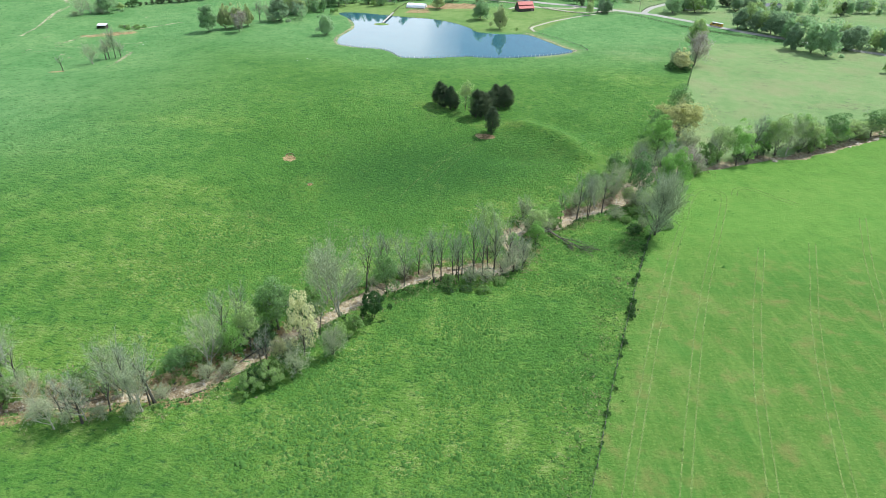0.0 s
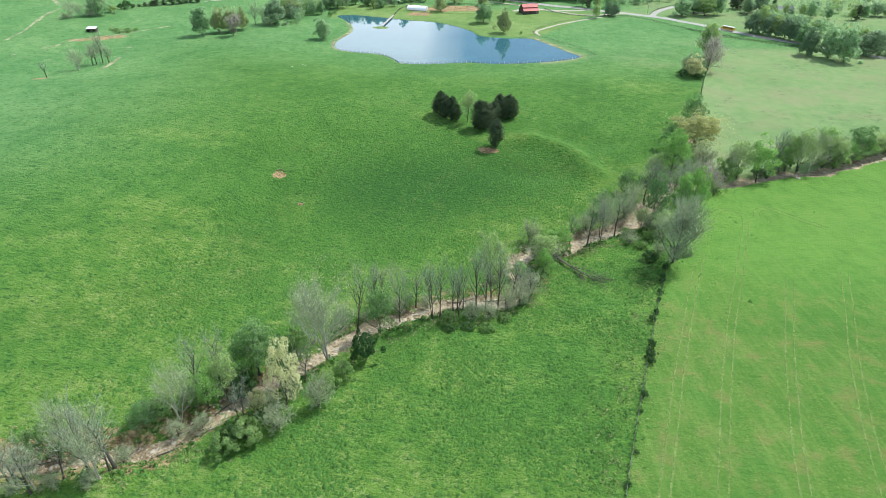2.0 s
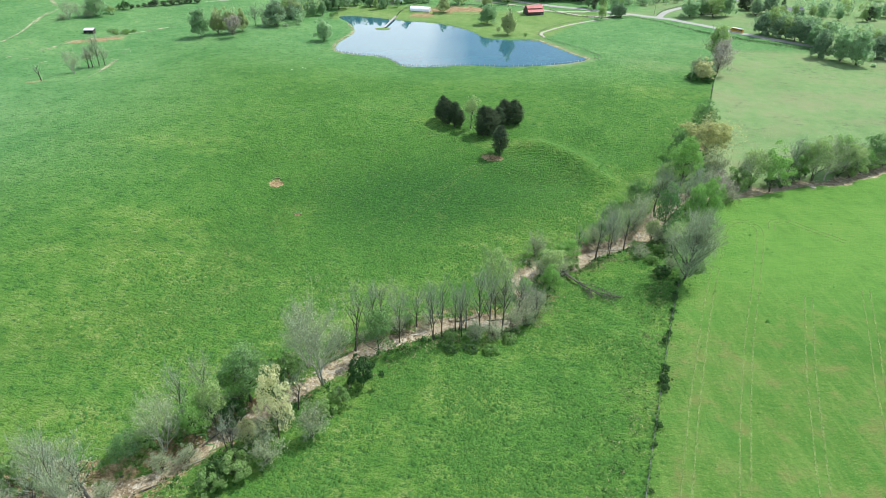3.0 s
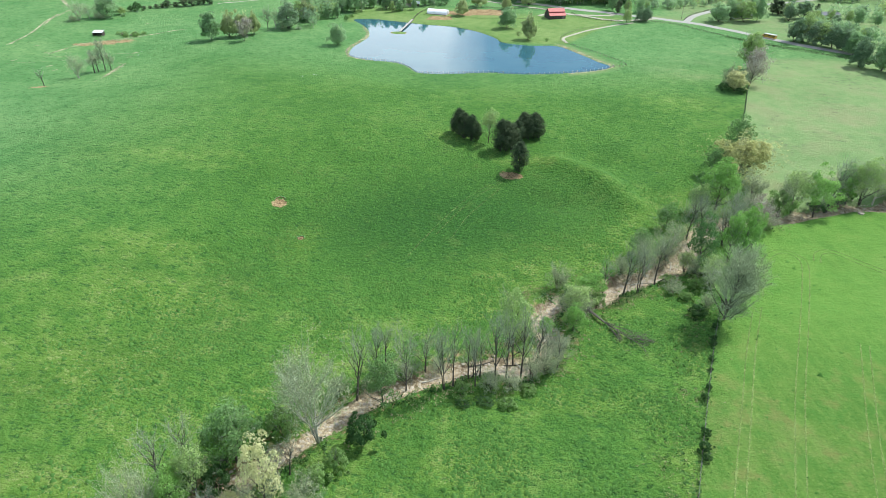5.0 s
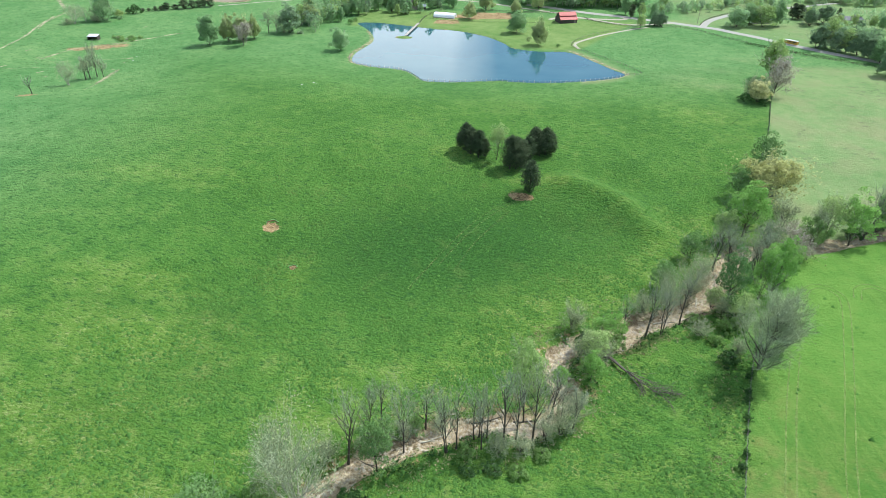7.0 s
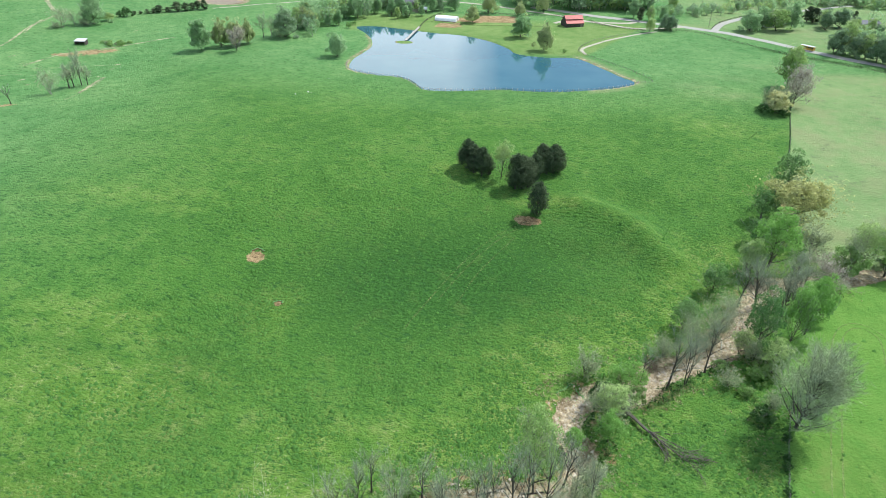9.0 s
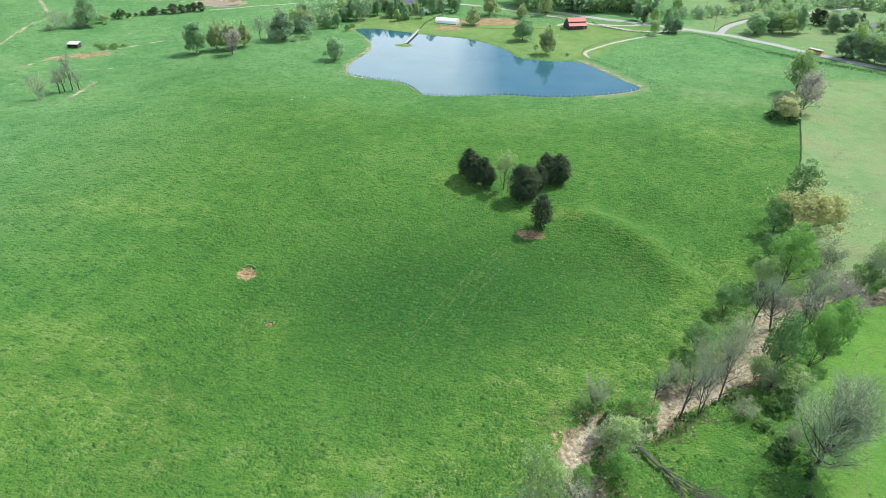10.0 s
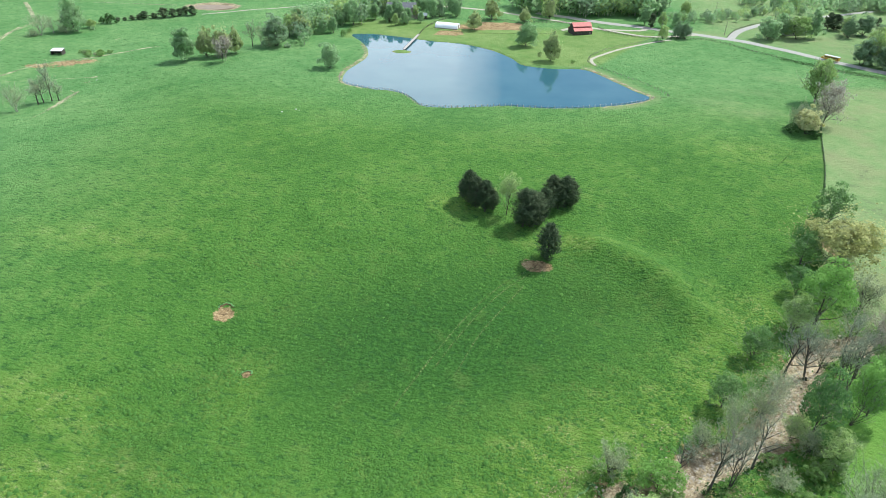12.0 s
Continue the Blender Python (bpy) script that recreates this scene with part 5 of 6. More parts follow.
ribbon("track", [(128, 563), (111, 553), (92, 537), (73, 517), (66, 505), (67.5, 492)], 2.2, 0.1, DRIVE, "sandy track round the head of the pond", "track", 0.08, 2)
ribbon("track", [(-40, 575), (-12, 569), (14, 568), (50, 573)], 2.2, 0.1, RUT, "worn grass track past the garden", "track", 0.1, 3)
ribbon("track", [(-368, 611), (-349, 587.5), (-326.4, 558.7)], 3.0, 0.08, TRAIL, "pale gravel farm lane over the west pasture", "track", 0.1, 4)
ribbon("track", [(-318.8, 546.8), (-315.7, 528.5), (-313.9, 512.7), (-306.8, 492.8)], 1.3, 0.08, TRAIL, "worn farm track leaving the lane", "track", 0.3, 5)
ribbon("track", [(-217, 593.7), (-196.2, 607.6), (-169.5, 621.7), (-150, 632)], 2.0, 0.08, DRIVE, "sandy farm track beside the cedar row", "track", 0.2, 6)
ribbon("track", [(-317, 619.8), (-300.5, 620.9), (-274.6, 621.3), (-248.8, 622)], 1.6, 0.08, TRAIL, "pale track across the far pasture", "track", 0.3, 8)
ribbon("track", [(-262, 424), (-258.5, 440), (-253.6, 455), (-243, 464), (-234.4, 470), (-226.4, 480.8), (-216.3, 492.5), (-206, 502)], 1.5, 0.08, TRAIL, "bare earth track by the shed", "track", 0.35, 7)
ribbon("track", [(-318.4, 530.8), (-313.6, 506.6), (-306, 484), (-300, 462), (-297, 440)], 1.3, 0.08, TRAIL, "pale trodden track down the west pasture", "track", 0.35, 12)
for k, (x, y, turn) in enumerate(((-271.3, 405.7, 70), (-296.9, 440.5, 60), (-245.3, 398.5, 65), (-237.3, 391.2, 75), (-211.8, 434.3, 60), (-210.7, 425.2, 60), (-241.9, 516.3, 70), (-278.9, 440.1, 65), (-264.2, 427.3, 60))):
    a = radians(90 - turn)
    d = np.array([math.sin(a), math.cos(a)])
    ribbon("bare_patch", [(x - 2.4 * d[0], y - 2.4 * d[1]), (x, y + 0.3), (x + 2.4 * d[0], y + 2.4 * d[1])], 1.0, 0.07, TRAIL, "small bare pale patch worn in the grass", "path", 0.3, 30 + k)
ribbon("track", [(-202.2, 377.5), (-203.4, 388.4), (-205, 399.8), (-205.7, 409.4)], 1.6, 0.08, TRAIL, "short worn cattle track below the bare trees", "track", 0.35, 9)
for k, line in enumerate(([(-211.2, 410.8), (-204, 403.3), (-201.9, 387), (-200.8, 363.6)], [(-261.1, 417.3), (-239, 425), (-209.3, 434.7)], [(-271.5, 398), (-251, 407.4)])):
    ribbon("cow_path", line, 0.4, 0.06, TRAIL, "narrow trodden path in the pasture", "path", 0.2, 20 + k)


def tramlines(line, seed):
    """Two wheel marks side by side in the hay."""
    p = spline(line, 10)
    d = np.gradient(p, axis=0)
    d /= np.linalg.norm(d, axis=1, keepdims=True)
    n = np.stack([-d[:, 1], d[:, 0]], 1)
    for side in (-1, 1):
        ribbon("wheel_mark", p + n * side * 1.0, 0.34, 0.05, RUT, "pale pressed wheel mark in the hay", "wheel mark", 0.25, seed + side)


tramlines([(86.5, 195.5), (92, 208), (98.5, 218.5), (104, 222), (107.5, 219.5), (107, 212), (94, 184), (78, 151), (66, 124), (57, 102), (46.5, 75), (38, 50)], 40)
tramlines([(122.5, 177), (110, 152), (101, 134), (91.5, 112.5), (78.5, 78), (70, 50)], 44)
tramlines([(84, 190), (75, 171), (66.5, 151.5), (56, 127), (46, 102), (35.6, 75), (27, 50)], 48)
tramlines([(104, 173), (86.5, 136.5), (79, 119), (72, 102), (63, 75), (54, 50)], 52)
tramlines([(150, 196), (134, 165), (118, 130), (104, 98), (96, 75)], 56)
tramlines([(112.5, 216), (115.5, 221.5), (120.5, 222.5), (126, 215), (133, 206)], 75)
for k, line in enumerate(([(-17, 211), (-14.6, 217), (-5.3, 236.5), (6.4, 255.4), (18, 266.5)], [(-9, 224), (-3, 236.5), (8, 254.5), (19, 266)], [(-4, 222), (1, 235), (7, 246), (14, 258)],
                          [(118.5, 348.3), (127, 359.6), (135.3, 370.3)])):
    ribbon("cow_path", line, 0.32, 0.05, TRODDEN, "faint cattle path through the grass", "path", 0.3, 60 + k)


# ---- fences ----
def box(bm, x0, y0, z0, x1, y1, z1):
    vs = [bm.verts.new(c) for c in ((x0, y0, z0), (x1, y0, z0), (x1, y1, z0), (x0, y1, z0), (x0, y0, z1), (x1, y0, z1), (x1, y1, z1), (x0, y1, z1))]
    for f in ((3, 2, 1, 0), (4, 5, 6, 7), (0, 1, 5, 4), (1, 2, 6, 5), (2, 3, 7, 6), (3, 0, 4, 7)):
        bm.faces.new([vs[i] for i in f])


def mesh_of(name, build, bevel=0.0):
    bm = bmesh.new()
    build(bm)
    if bevel:
        bmesh.ops.bevel(bm, geom=bm.edges[:], offset=bevel, segments=1, affect="EDGES")
    bmesh.ops.recalc_face_normals(bm, faces=bm.faces[:])
    me = bpy.data.meshes.new(name)
    bm.to_mesh(me)
    bm.free()
    return me


def post_mesh(name, r, h, material):
    v, f = tubes([(0, 0, -0.4, 0, 0, h * 0.97, r, r * 0.92), (0, 0, h * 0.97, 0, 0, h, r * 0.92, r * 0.4)], 7)
    me = make_mesh(name, v, f)
    me.materials.append(material)
    return me


POST = post_mesh("post", 0.09, 1.35, BOARD)
PALE_POST = post_mesh("post", 0.12, 1.45, PLANK)
DARK_POST = post_mesh("post", 0.10, 1.45, DARK_BOARD)


def fence(line, gap, post, rails, rail_size, rail_material, label, seed):
    """Posts along a line with rails or wires between them."""
    rng = np.random.default_rng(seed)
    p = spline(line, 10) if len(line) < 20 else np.array(line)
    at = np.concatenate([[0], np.cumsum(np.linalg.norm(np.diff(p, axis=0), axis=1))])
    s = np.arange(0, at[-1], gap)
    x, y = np.interp(s, at, p[:, 0]), np.interp(s, at, p[:, 1])
    z = ground_height(x, y)
    root = tagged(new("fence"), label, "fence")
    root.location = (x[0], y[0], z[0])
    for a, b, c in zip(x, y, z):
        ob = new("post", post)
        ob.parent = root
        ob.matrix_basis = pose(a - x[0], b - y[0], c - z[0], rng.normal(0, 2.5), rng.normal(0, 2.5), rng.uniform(0, 360))
    for h in rails:
        segs = [(a - x[0], b - y[0], c - z[0] + h, d - x[0], e - y[0], g - z[0] + h, rail_size, rail_size) for a, b, c, d, e, g in zip(x[:-1], y[:-1], z[:-1], x[1:], y[1:], z[1:])]
        part("rail" if rail_size > 0.03 else "wire", make_mesh("rail", *tubes(segs, 4)), rail_material, root)
    return root


ring = np.array(SHORE)
mid = ring.mean(0)
k0 = int(np.argmin(np.hypot(ring[:, 0] - 86, ring[:, 1] - 434)))
k1 = int(np.argmin(np.hypot(ring[:, 0] + 78, ring[:, 1] - 460)))
order = [(k0 + i) % len(ring) for i in range((k1 - k0) % len(ring) + 1)]
shore_line = []
for k in order:
    d = ring[(k + 1) % len(ring)] - ring[k - 1]
    d = d / np.linalg.norm(d)
    shore_line.append(ring[k] + 1.8 * (np.array([d[1], -d[0]]) if np.dot(np.array([d[1], -d[0]]), ring[k] - mid) > 0 else np.array([-d[1], d[0]])))
fence(np.array(shore_line), 3.0, PALE_POST, (0.5, 0.9, 1.3), 0.02, WIRE, "wire fence on weathered posts round the pond", 3)
fence([(86, 432), (97, 436), (90, 455), (78, 474), (67, 490), (63.5, 503), (73, 524), (95, 545), (118, 562)], 3.0, POST, (0.5, 0.95, 1.3), 0.02, WIRE, "wire fence along the sandy pond bank", 4)
fence(FENCE, 4.0, POST, (0.4, 0.8, 1.2), 0.016, WIRE, "old wire fence overgrown with grass beside the hay field", 5)
fence(FENCE_NORTH, 3.5, POST, (0.4, 0.8, 1.2), 0.016, WIRE, "wire fence between the pastures", 6)
fence([(119, 562), (149, 567), (165, 553), (179, 533), (194, 512), (210, 494), (232, 474), (256, 452)], 3.5, DARK_POST, (0.5, 0.9, 1.3), 0.045, DARK_BOARD, "dark board fence beside the road", 7)
fence([(83, 595), (88, 582), (97, 574), (115, 566.5), (119, 562)], 3.0, DARK_POST, (0.45, 0.85, 1.25), 0.07, DARK_BOARD, "dark board paddock fence by the barn", 8)
fence([(-14, 611), (17, 607), (43, 605), (60, 605), (67, 594)], 3.0, DARK_POST, (0.45, 0.85, 1.25), 0.07, DARK_BOARD, "dark board fence behind the garden", 9)
fence([(171, 576), (182, 595), (201, 616), (230, 638)], 3.0, DARK_POST, (0.45, 0.85, 1.25), 0.06, DARK_BOARD, "dark board fence along the side road", 10)
fence([(-46.5, 556), (-43, 580), (-31, 609)], 2.5, DARK_POST, (0.45, 0.85, 1.25), 0.06, DARK_BOARD, "dark board fence from the dock to the yard", 11)


# ---- buildings ----
def panel(name, corners, thick, material, parent, label=""):
    """A flat slab from its outer corners, thickened inwards."""
    c = [Vector(v) for v in corners]
    n = (c[1] - c[0]).cross(c[2] - c[0]).normalized() * thick
    verts = [*c, *[v - n for v in c]]
    k = len(c)
    me = bpy.data.meshes.new(name)
    me.from_pydata([tuple(v) for v in verts], [], [tuple(range(k)), tuple(range(2 * k - 1, k - 1, -1)), *[(i, i + k, (i + 1) % k + k, (i + 1) % k) for i in range(k)]])
    return part(name, me, material, parent, label)


def seams(parent, a, b, c, d, count, material, name="seam"):
    """Raised ribs across a roof slope: from edge a-b down to edge d-c."""
    a, b, c, d = (Vector(v) for v in (a, b, c, d))
    n = (b - a).cross(d - a).normalized()
    n = n if n.z > 0 else -n
    for i in range(count):
        t = (i + 0.5) / count
        p, q = a.lerp(b, t) + n * 0.03, d.lerp(c, t) + n * 0.03
        part(name, make_mesh(name, *tubes([(*p, *q, 0.05, 0.05)], 4)), material, parent)


def opening(parent, name, x0, z0, x1, z1, y, material, frame_material, face=-1):
    """A framed window or door on a wall that faces along y."""
    me = mesh_of(name, lambda bm: box(bm, x0, y + face * 0.02, z0, x1, y + face * 0.05, z1))
    ob = part(name, me, material, parent)

    def rim(bm):
        t = 0.1
        for a in ((x0 - t, z0 - t, x1 + t, z0), (x0 - t, z1, x1 + t, z1 + t), (x0 - t, z0, x0, z1), (x1, z0, x1 + t, z1)):
            box(bm, a[0], y + face * 0.02, a[1], a[2], y + face * 0.09, a[3])
    part("frame", mesh_of("frame", rim), frame_material, ob)
    return ob


def barn():
    root = tagged(new("barn"), "dark wooden barn with a stepped red metal roof", "barn")
    root.matrix_basis = pose(67.5, 576.5, spot(68, 575), 0, 0, 17) @ Matrix.Diagonal((0.83, 0.83, 0.83, 1))
    L, D = 8.2, 6.5
    # walls with the gable to the west
    for y in (-D, D):
        part("wall", mesh_of("wall", lambda bm: box(bm, -L, y - 0.1, -0.5, L, y + 0.1, 3.4)), DARK_BOARD, root)
    prof = [(-D, -0.5), (D, -0.5), (D, 3.4), (3.2, 5.6), (3.2, 6.6), (0, 8.9), (-3.2, 6.6), (-3.2, 5.6), (-D, 3.4)]
    for x, s in ((-L, -1), (L, 1)):
        pts = [(x, y, z) for y, z in (prof if s > 0 else prof[::-1])]
        panel("gable", pts, 0.2, DARK_BOARD, root)
    for s in (-1, 1):
        part("clerestory_wall", mesh_of("clerestory_wall", lambda bm: box(bm, -L, s * 3.2 - 0.08, 5.4, L, s * 3.2 + 0.08, 6.7)), DARK_BOARD, root)
        for (y0, z0, y1, z1) in ((0, 9.05, 3.9, 6.25), (3.1, 5.85, 7.2, 3.15)):
            c = [(-L - 0.5, s * y0, z0), (L + 0.5, s * y0, z0), (L + 0.5, s * y1, z1), (-L - 0.5, s * y1, z1)]
            panel("roof", c if s > 0 else c[::-1], -0.08 if s < 0 else 0.08, RED_METAL, root, "faded red sheet-metal roof")
            seams(root, c[0], c[1], c[2], c[3], 14, RED_METAL)
    for i in range(24):
        x = -L + 0.35 + i * 0.69
        part("batten", mesh_of("batten", lambda bm: box(bm, x, -D - 0.14, -0.3, x + 0.08, -D - 0.1, 3.2)), DARK_BOARD, root)
    for x in (-5.5, -1.5, 2.5):
        opening(root, "window", x, 1.2, x + 1.2, 2.2, -D - 0.12, GLASS, BOARD)
    opening(root, "door", 5.0, -0.2, 7.2, 2.5, -D - 0.12, BOARD, DARK_BOARD)
    # sliding door in the west gable
    me = mesh_of("door", lambda bm: box(bm, -L - 0.16, -1.9, -0.2, -L - 0.03, 1.9, 3.3))
    part("door", me, BOARD, root, "weathered sliding door")
    return root


def hoop_house():
    root = tagged(new("greenhouse"), "white hoop greenhouse covered in plastic film", "greenhouse")
    root.matrix_basis = pose(-28, 580.5, spot(-28, 578), 0, 0, -12)
    n, L, R, H = 14, 8.3, 4.6, 3.5
    ring = [(R * math.cos(math.pi * i / n), H * math.sin(math.pi * i / n) ** 0.85) for i in range(n + 1)]
    v = [(x, y, z) for x in np.linspace(-L, L, 9) for y, z in ring]
    v = [(x, y, z - (0.05 if 0 < k % (n + 1) < n and (k // (n + 1)) % 2 else 0)) for k, (x, y, z) in enumerate(v)]
    f = [(a * (n + 1) + b, a * (n + 1) + b + 1, (a + 1) * (n + 1) + b + 1, (a + 1) * (n + 1) + b) for a in range(8) for b in range(n)]
    part("cover", make_mesh("cover", v, f), FILM, root, "taut white plastic film")
    for x in np.linspace(-L, L, 9):
        part("hoop", make_mesh("hoop", *tubes([(x, *ring[i], x, *ring[i + 1], 0.05, 0.05) for i in range(n)], 5)), WHITE_METAL, root)
    for x in (-L, L):
        panel("end_wall", [(x, *p) for p in (ring if x > 0 else ring[::-1])], 0.06, FILM, root)
        part("door", mesh_of("door", lambda bm: box(bm, x - 0.08, -0.9, 0, x + 0.08, 0.9, 2.2)), BOARD, root)
    part("base_board", mesh_of("base_board", lambda bm: (box(bm, -L, R - 0.05, -0.3, L, R + 0.08, 0.35), box(bm, -L, -R - 0.08, -0.3, L, -R + 0.05, 0.35))), BOARD, root)
    return root


def gable_house(name, label, x, y, turn, L, D, wall, ridge, wall_mat, roof_mat, windows=4, category="house", chimney=True):
    """A small house: walls, two roof slopes, windows and a door."""
    root = tagged(new(name), label, category)
    root.matrix_basis = pose(x, y, spot(x, y), 0, 0, turn)
    for s in (-1, 1):
        part("wall", mesh_of("wall", lambda bm: box(bm, -L, s * D - 0.12, -0.6, L, s * D + 0.12, wall)), wall_mat, root)
        prof = [(-D, -0.6), (D, -0.6), (D, wall), (0, ridge), (-D, wall)]
        panel("gable", [(s * L, a, b) for a, b in (prof if s > 0 else prof[::-1])], 0.2, wall_mat, root)
        drop = (ridge - wall) / D * 0.6
        c = [(-L - 0.5, 0, ridge + 0.12), (L + 0.5, 0, ridge + 0.12), (L + 0.5, s * (D + 0.6), wall - drop + 0.12), (-L - 0.5, s * (D + 0.6), wall - drop + 0.12)]
        panel("roof", c if s > 0 else c[::-1], -0.12 if s < 0 else 0.12, roof_mat, root)
        if windows:
            w = 2 * L / windows
            for i in range(windows):
                cx = -L + (i + 0.5) * w
                if i == windows // 2:
                    opening(root, "door", cx - 0.5, 0, cx + 0.5, 2.05, s * (D + 0.12), BOARD, WHITE_METAL, s)
                else:
                    opening(root, "window", cx - 0.5, 1.0, cx + 0.5, 2.2, s * (D + 0.12), GLASS, WHITE_METAL, s)
    part("ridge", make_mesh("ridge", *tubes([(-L - 0.5, 0, ridge + 0.16, L + 0.5, 0, ridge + 0.16, 0.1, 0.1)], 6)), roof_mat, root)
    if chimney:
        part("chimney", mesh_of("chimney", lambda bm: (box(bm, L * 0.4, -0.4, wall, L * 0.4 + 0.9, 0.4, ridge + 1.0), box(bm, L * 0.4 - 0.08, -0.48, ridge + 1.0, L * 0.4 + 0.98, 0.48, ridge + 1.15))), STONE, root)
    return root


barn()
hoop_house()
gable_house("house", "large pale farmhouse with grey shingle roof among trees", -66, 615, 6, 11, 5.5, 5.2, 9.0, HOUSE_BRICK, SLATE, 7)
gable_house("house", "pale farmhouse wing with a grey gable roof", -57, 606.5, 96, 5, 4.2, 4.6, 8.0, HOUSE_BRICK, SLATE, 3, chimney=False)
gable_house("garden_shed", "small outbuilding with a white metal roof by the dock lane", -49, 607, 4, 3.2, 2.2, 2.3, 3.5, DARK_BOARD, WHITE_METAL, 0, "shed", False)
gable_house("house", "low pale house with a grey roof beyond the road", 295, 600, 20, 9, 4.2, 2.8, 4.6, WALL_PAINT, SLATE, 5)
gable_house("house", "low house with a dark roof under shade trees", 222, 592, 15, 8, 4.5, 2.8, 5.2, WALL_PAINT, SLATE, 5)


def pole_shed():
    root = tagged(new("cattle_shed"), "open cattle shed with a white metal roof", "shed")
    root.matrix_basis = pose(-257.3, 475.4, spot(-257.3, 475.4), 0, 0, 6) @ Matrix.Diagonal((0.8, 0.8, 0.8, 1))
    c = [(-4.2, -3, 3.0), (4.2, -3, 3.0), (4.2, 3, 3.9), (-4.2, 3, 3.9)]
    panel("roof", c, 0.08, WHITE_METAL, root)
    seams(root, c[3], c[2], c[1], c[0], 9, WHITE_METAL)
    for x in (-3.9, 0, 3.9):
        for y, h in ((-2.7, 2.95), (2.7, 3.75)):
            part("post", make_mesh("post", *tubes([(x, y, -0.4, x, y, h, 0.12, 0.12)], 6)), BOARD, root)
    part("back_wall", mesh_of("back_wall", lambda bm: box(bm, -4, 2.75, -0.3, 4, 2.87, 3.7)), DARK_BOARD, root)
    for x in (-4, 4):
        part("side_wall", mesh_of("side_wall", lambda bm: box(bm, x - 0.06, -2.7, -0.3, x + 0.06, 2.75, 2.9)), DARK_BOARD, root)


pole_shed()


def dock():
    root = tagged(new("dock"), "pale plank footbridge from the bank to a grassy islet", "dock")
    a, b = Vector((-52.0, 515, WATER + 0.75)), Vector((-46.8, 557, WATER + 1.0))
    L = (b - a).length
    turn = math.degrees(math.atan2(b.y - a.y, b.x - a.x))
    root.matrix_basis = pose(a.x, a.y, a.z, 0, 0, turn)
    plank = mesh_of("plank", lambda bm: box(bm, 0.02, -0.85, 0, 0.5, 0.85, 0.06))
    plank.materials.append(PLANK)
    n = int(L / 0.52)
    for i in range(n):
        ob = new("plank", plank)
        ob.parent = root
        ob.matrix_basis = pose(i * 0.52, 0, i * 0.25 / n, 0, 0, 0)
    for s in (-0.7, 0.7):
        part("beam", mesh_of("beam", lambda bm: box(bm, 0, s - 0.06, -0.22, L, s + 0.06, -0.004)), BOARD, root)
        for i in range(8):
            x = L * (i + 0.5) / 8
            part("pile", make_mesh("pile", *tubes([(x, s * 1.2, -2.0, x, s * 1.2, 0.35, 0.1, 0.1)], 6)), BOARD, root)


dock()


def bus():
    root = tagged(new("school_bus"), "yellow school bus with a white roof on the road", "bus")
    root.matrix_basis = pose(216.6, 520.5, spot(216.6, 520.5) + 0.2, 0, 0, 129)

    def shell(bm):
        box(bm, -5.2, -1.2, 0.55, 3.9, 1.2, 2.75)
        box(bm, 3.9, -1.05, 0.55, 5.2, 1.05, 1.7)
    part("body", mesh_of("body", shell, 0.08), YELLOW, root)
    part("roof", mesh_of("roof", lambda bm: box(bm, -5.15, -1.15, 2.76, 3.85, 1.15, 3.0), 0.1), WHITE_METAL, root, "white roof")
    for s in (-1, 1):
        for i in range(9):
            x = -4.8 + i * 0.93
            part("window", mesh_of("window", lambda bm: box(bm, x, s * 1.2, 1.75, x + 0.75, s * 1.225, 2.45)), GLASS, root)
        part("rub_rail", mesh_of("rub_rail", lambda bm: box(bm, -5.15, s * 1.2, 1.25, 3.85, s * 1.235, 1.35)), RUBBER, root)
        for x in (-3.2, 3.9):
            w = part("wheel", make_mesh("wheel", *tubes([(x, s * 0.85, 0.5, x, s * 1.18, 0.5, 0.5, 0.5)], 14)), RUBBER, root)
            part("hub", make_mesh("hub", *tubes([(x, s * 1.0, 0.5, x, s * 1.19, 0.5, 0.28, 0.22)], 10)), WHITE_METAL, w)
        part("headlight", mesh_of("headlight", lambda bm: box(bm, 5.2, s * 0.85 - 0.12, 0.95, 5.23, s * 0.85 + 0.12, 1.2)), WHITE_METAL, root)
    part("windscreen", mesh_of("windscreen", lambda bm: box(bm, 3.9, -1.0, 1.8, 3.93, 1.0, 2.6)), GLASS, root)
    part("bumper", mesh_of("bumper", lambda bm: box(bm, 5.2, -1.1, 0.5, 5.32, 1.1, 0.75)), RUBBER, root)


bus()


def utility_pole(x, y, h):
    root = tagged(new("utility_pole"), "tall weathered wooden utility pole with a crossarm", "utility pole", "poles along the road")
    root.location = (x, y, spot(x, y))
    part("pole", make_mesh("pole", *tubes([(0, 0, -0.5, 0, 0, h, 0.17, 0.11)], 8)), BOARD, root)
    part("crossarm", mesh_of("crossarm", lambda bm: box(bm, -1.2, -0.06, h - 0.8, 1.2, 0.06, h - 0.65)), BOARD, root)
    for k in (-1.05, 0, 1.05):
        part("insulator", make_mesh("insulator", *tubes([(k, 0, h - 0.65, k, 0, h - 0.45, 0.05, 0.04)], 6)), STONE, root)


for x, y in ((171, 583), (184, 650), (128, 590)):
    utility_pole(x, y, 10.5)


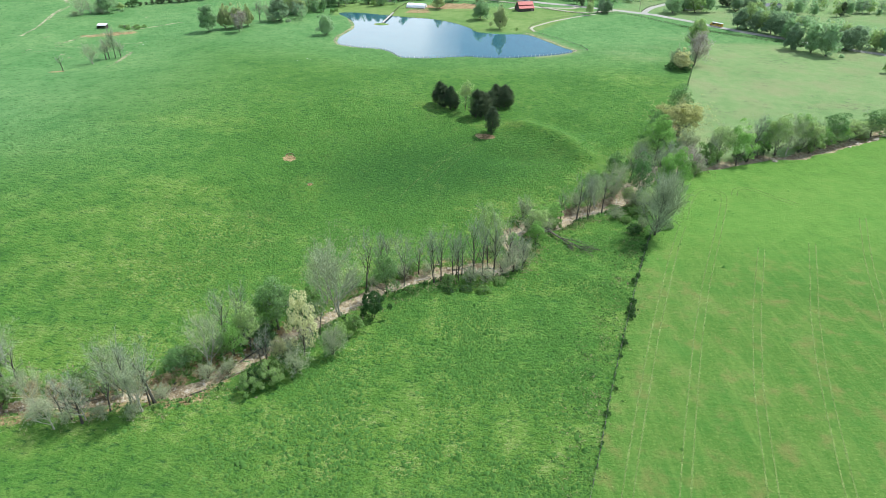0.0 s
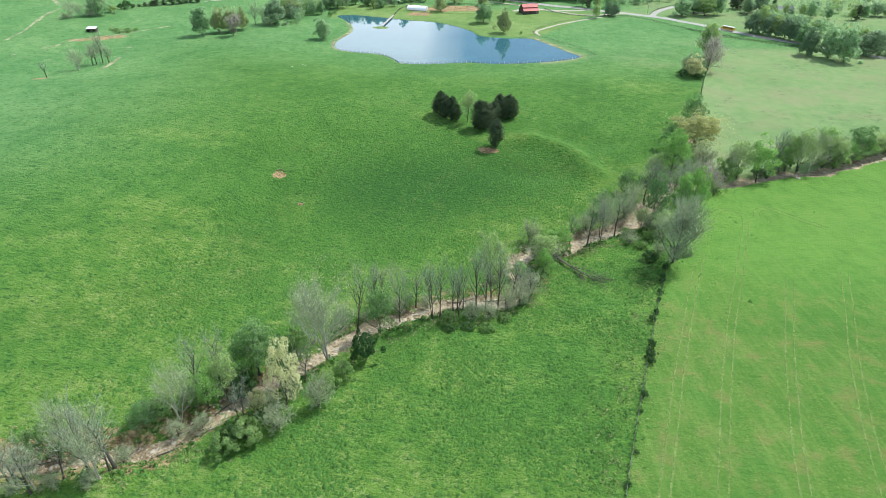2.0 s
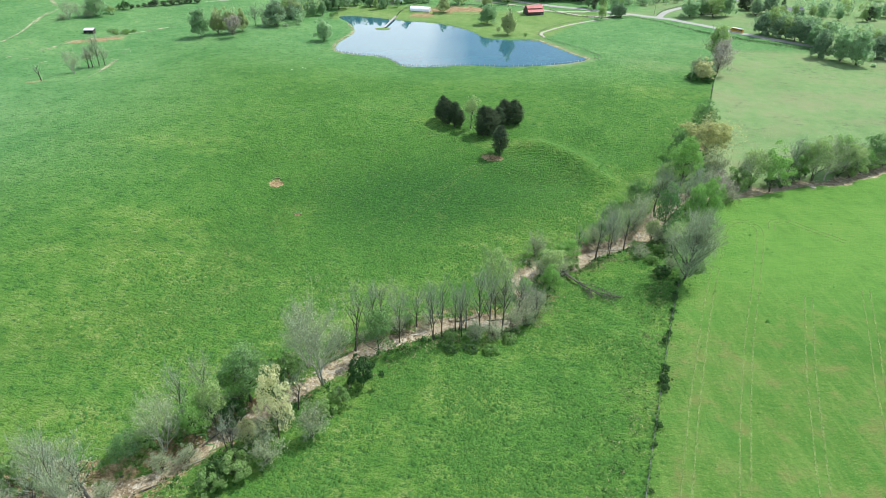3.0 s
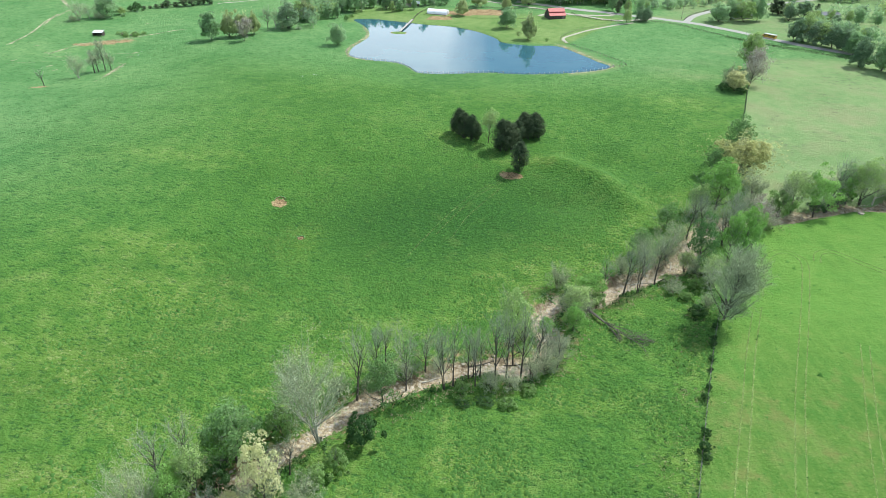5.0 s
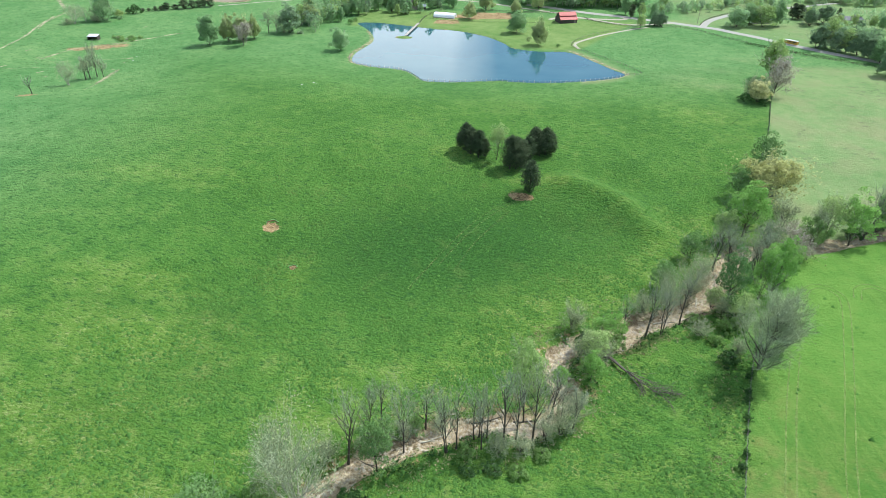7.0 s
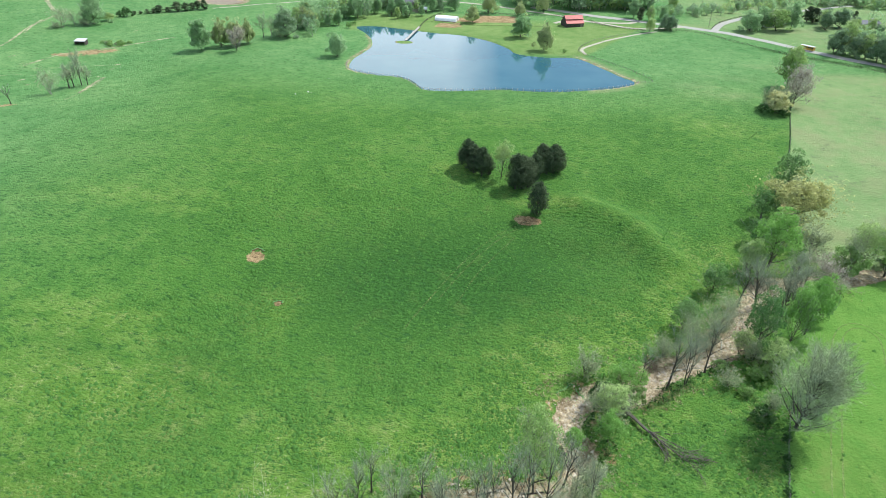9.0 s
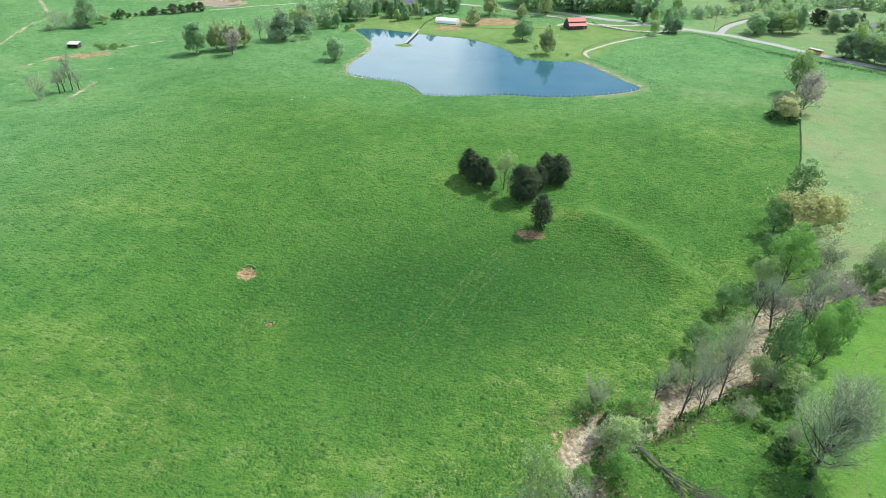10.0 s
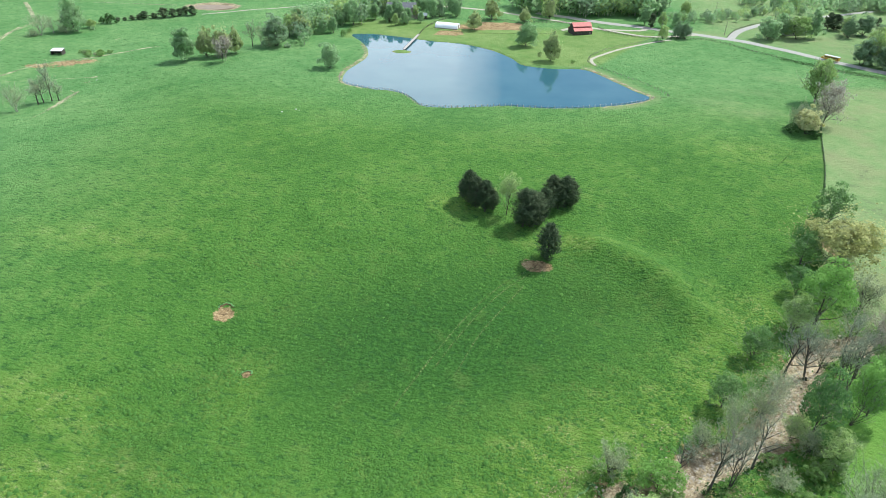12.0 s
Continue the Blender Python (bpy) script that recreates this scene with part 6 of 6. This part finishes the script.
# a fallen tree across the creek bank
def fallen_tree():
    rng = np.random.default_rng(8)
    root = tagged(new("fallen_tree"), "bare tree fallen from the creek bank onto the grass", "fallen tree")
    lv, tips = skeleton_of(rng, 0.3, 9, 0.48, 1.7, (5.5, 5), 0.24, up=0.02, twig=0.024)
    part("trunk", make_mesh("trunk", *tubes(lv[0] + lv[1], 6)), BARK, root)
    crown_of(root, [tubes(lv[2], 3), tubes(lv[3], 2)], BARK, leaf_quads(rng, tips[:40], 0.05), BUDS)
    part("root_plate", make_mesh("root_plate", *tubes([(0, 0, -0.5, *(rng.normal(0, 0.5, 2)), -0.2, 0.3, 0.06) for _ in range(9)] + [(0, 0, -0.5, 0, 0, 0.1, 0.7, 0.3)], 5)), BARK, root)
    root.matrix_basis = Matrix.LocRotScale((36.5, 184.7, spot(36.5, 184.7) + 0.9), Vector((11.3, -12.4, 0.4)).to_track_quat("Z", "Y"), (2.2, 0.8, 2.2))


fallen_tree()


def snag():
    rng = np.random.default_rng(21)
    root = tagged(new("dead_tree"), "dead leafless tree standing in the pasture", "tree")
    lv, _ = skeleton_of(rng, 0.3, 8, 0.42, 0.8, (4, 2), 0.2, twig=0.04)
    part("trunk", make_mesh("trunk", *tubes(flare(rng, 0.2) + lv[0] + lv[1], 6)), BARK, root)
    part("crown", make_mesh("crown", *tubes(lv[2] + lv[3], 3)), DARK_TWIG, root)
    root.matrix_basis = Matrix.LocRotScale((-222.8, 356.8, spot(-222.8, 356.8)), None, (1.15, 1.15, 1.15))


snag()


def rocks(name, spots, size, seed, label):
    rng = np.random.default_rng(seed)
    for x, y in spots:
        me = bpy.data.meshes.new(name)
        bm = bmesh.new()
        bmesh.ops.create_icosphere(bm, subdivisions=2, radius=1)
        k = rng.uniform(0, 9, 3)
        for v in bm.verts:
            v.co *= 1 + 0.28 * noise.noise(v.co * 1.3 + Vector(k))
        bm.to_mesh(me)
        bm.free()
        s = size * rng.uniform(0.6, 1.3)
        me.materials.append(STONE)
        ob = tagged(new(name, me), label, "rock")
        ob.matrix_basis = Matrix.LocRotScale((x, y, spot(x, y) + 0.1 * s), Euler((0, 0, rng.uniform(0, 6))), (s * 1.3, s, s * 0.55))


rocks("boulder", [(-84, 382.5), (-83, 417), (-91, 379), (-207.9, 429.8), (-209.9, 438.2), (-86, 384)], 0.28, 5, "pale limestone boulder lying in the pasture")


def cut_bank(x, y, radius, deep, start, end, seed):
    """A raw earth scarp where the turf has broken away, with a ragged sod lip."""
    rng = np.random.default_rng(seed)
    n = 18
    a = np.radians(np.linspace(start, end, n))
    r = radius * (1 + np.convolve(rng.normal(0, 0.2, n + 2), np.ones(3) / 3, "valid"))
    rows = []
    for out, up in ((-0.25 * deep, -deep), (0.0, -0.35 * deep), (0.10, 0.03), (0.45, 0.10), (0.8, -0.12)):
        px, py = x + np.cos(a) * (r + out), y + np.sin(a) * (r + out)
        top = ground_height(x + np.cos(a) * (r + 0.8), y + np.sin(a) * (r + 0.8))
        rows.append(np.column_stack([px, py, top + up + rng.normal(0, 0.05, n)]))
    i = (np.arange(4)[:, None] * n + np.arange(n - 1)[None]).ravel()
    me = make_mesh("scarp", np.concatenate(rows), np.stack([i, i + 1, i + n + 1, i + n], 1))
    me.materials.append(RAW_EARTH)
    me.materials.append(LAND)
    me.polygons.foreach_set("material_index", np.repeat([0, 0, 1, 1], n - 1).astype(np.int32))
    return tagged(new("scarp", me), "raw brown earth scarp where the turf broke away", "bank", kind="structure")


RAW_EARTH = surface("raw_earth", (0.09, 0.06, 0.035), (0.24, 0.15, 0.085), 1.5, 0.95, 0.1, 0.6, 0.05)
cut_bank(-63.9, 236.0, 1.9, 0.8, 40, 165, 1)
cut_bank(-52.2, 216.4, 1.1, 0.5, 20, 175, 2)
cut_bank(25.4, 190.5, 3.4, 1.7, 25, 165, 3)
cut_bank(38.0, 188.5, 4.2, 1.5, 30, 150, 4)
cut_bank(-52.0, 113.0, 4.6, 1.3, 20, 130, 5)


def ledges():
    """Broken pale rock slabs along the east reach of the creek."""
    rng = np.random.default_rng(14)
    for cx in np.sort(rng.uniform(138, 216, 17)):
        k = int(np.argmin(np.abs(CREEK[:, 0] - cx)))
        x, y = CREEK[k] + np.array([rng.normal(0.8, 1.2), -3.9 + rng.normal(0, 1.0)])
        n = 9
        a = np.sort(rng.uniform(0, 2 * math.pi, n))
        r = rng.uniform(0.75, 1.2, n)
        ring = np.column_stack([np.cos(a) * r * rng.uniform(0.9, 2.4), np.sin(a) * r * rng.uniform(0.5, 1.1)])
        h = rng.uniform(0.12, 0.4)
        v = np.concatenate([np.column_stack([ring * 1.06, np.full(n, -0.5)]), np.column_stack([ring, np.full(n, h * 0.8)]), np.column_stack([ring * 0.82, np.full(n, h) + rng.normal(0, 0.05, n)]), [[0, 0, h + 0.05]]])
        bm = bmesh.new()
        vs = [bm.verts.new(p) for p in v]
        for j in range(n):
            q = (j + 1) % n
            bm.faces.new((vs[j], vs[q], vs[n + q], vs[n + j]))
            bm.faces.new((vs[n + j], vs[n + q], vs[2 * n + q], vs[2 * n + j]))
            bm.faces.new((vs[2 * n + j], vs[2 * n + q], vs[3 * n]))
        me = bpy.data.meshes.new("rock_slab")
        bm.to_mesh(me)
        bm.free()
        me.materials.append(RUBBLE)
        ob = tagged(new("rock_slab", me), "flat pale limestone slab on the creek bank", "rock", group="slabs on the creek bank")
        ob.matrix_basis = pose(x, y, spot(x, y) - 0.05, rng.uniform(-5, 5), rng.uniform(-5, 5), rng.uniform(10, 40))


ledges()
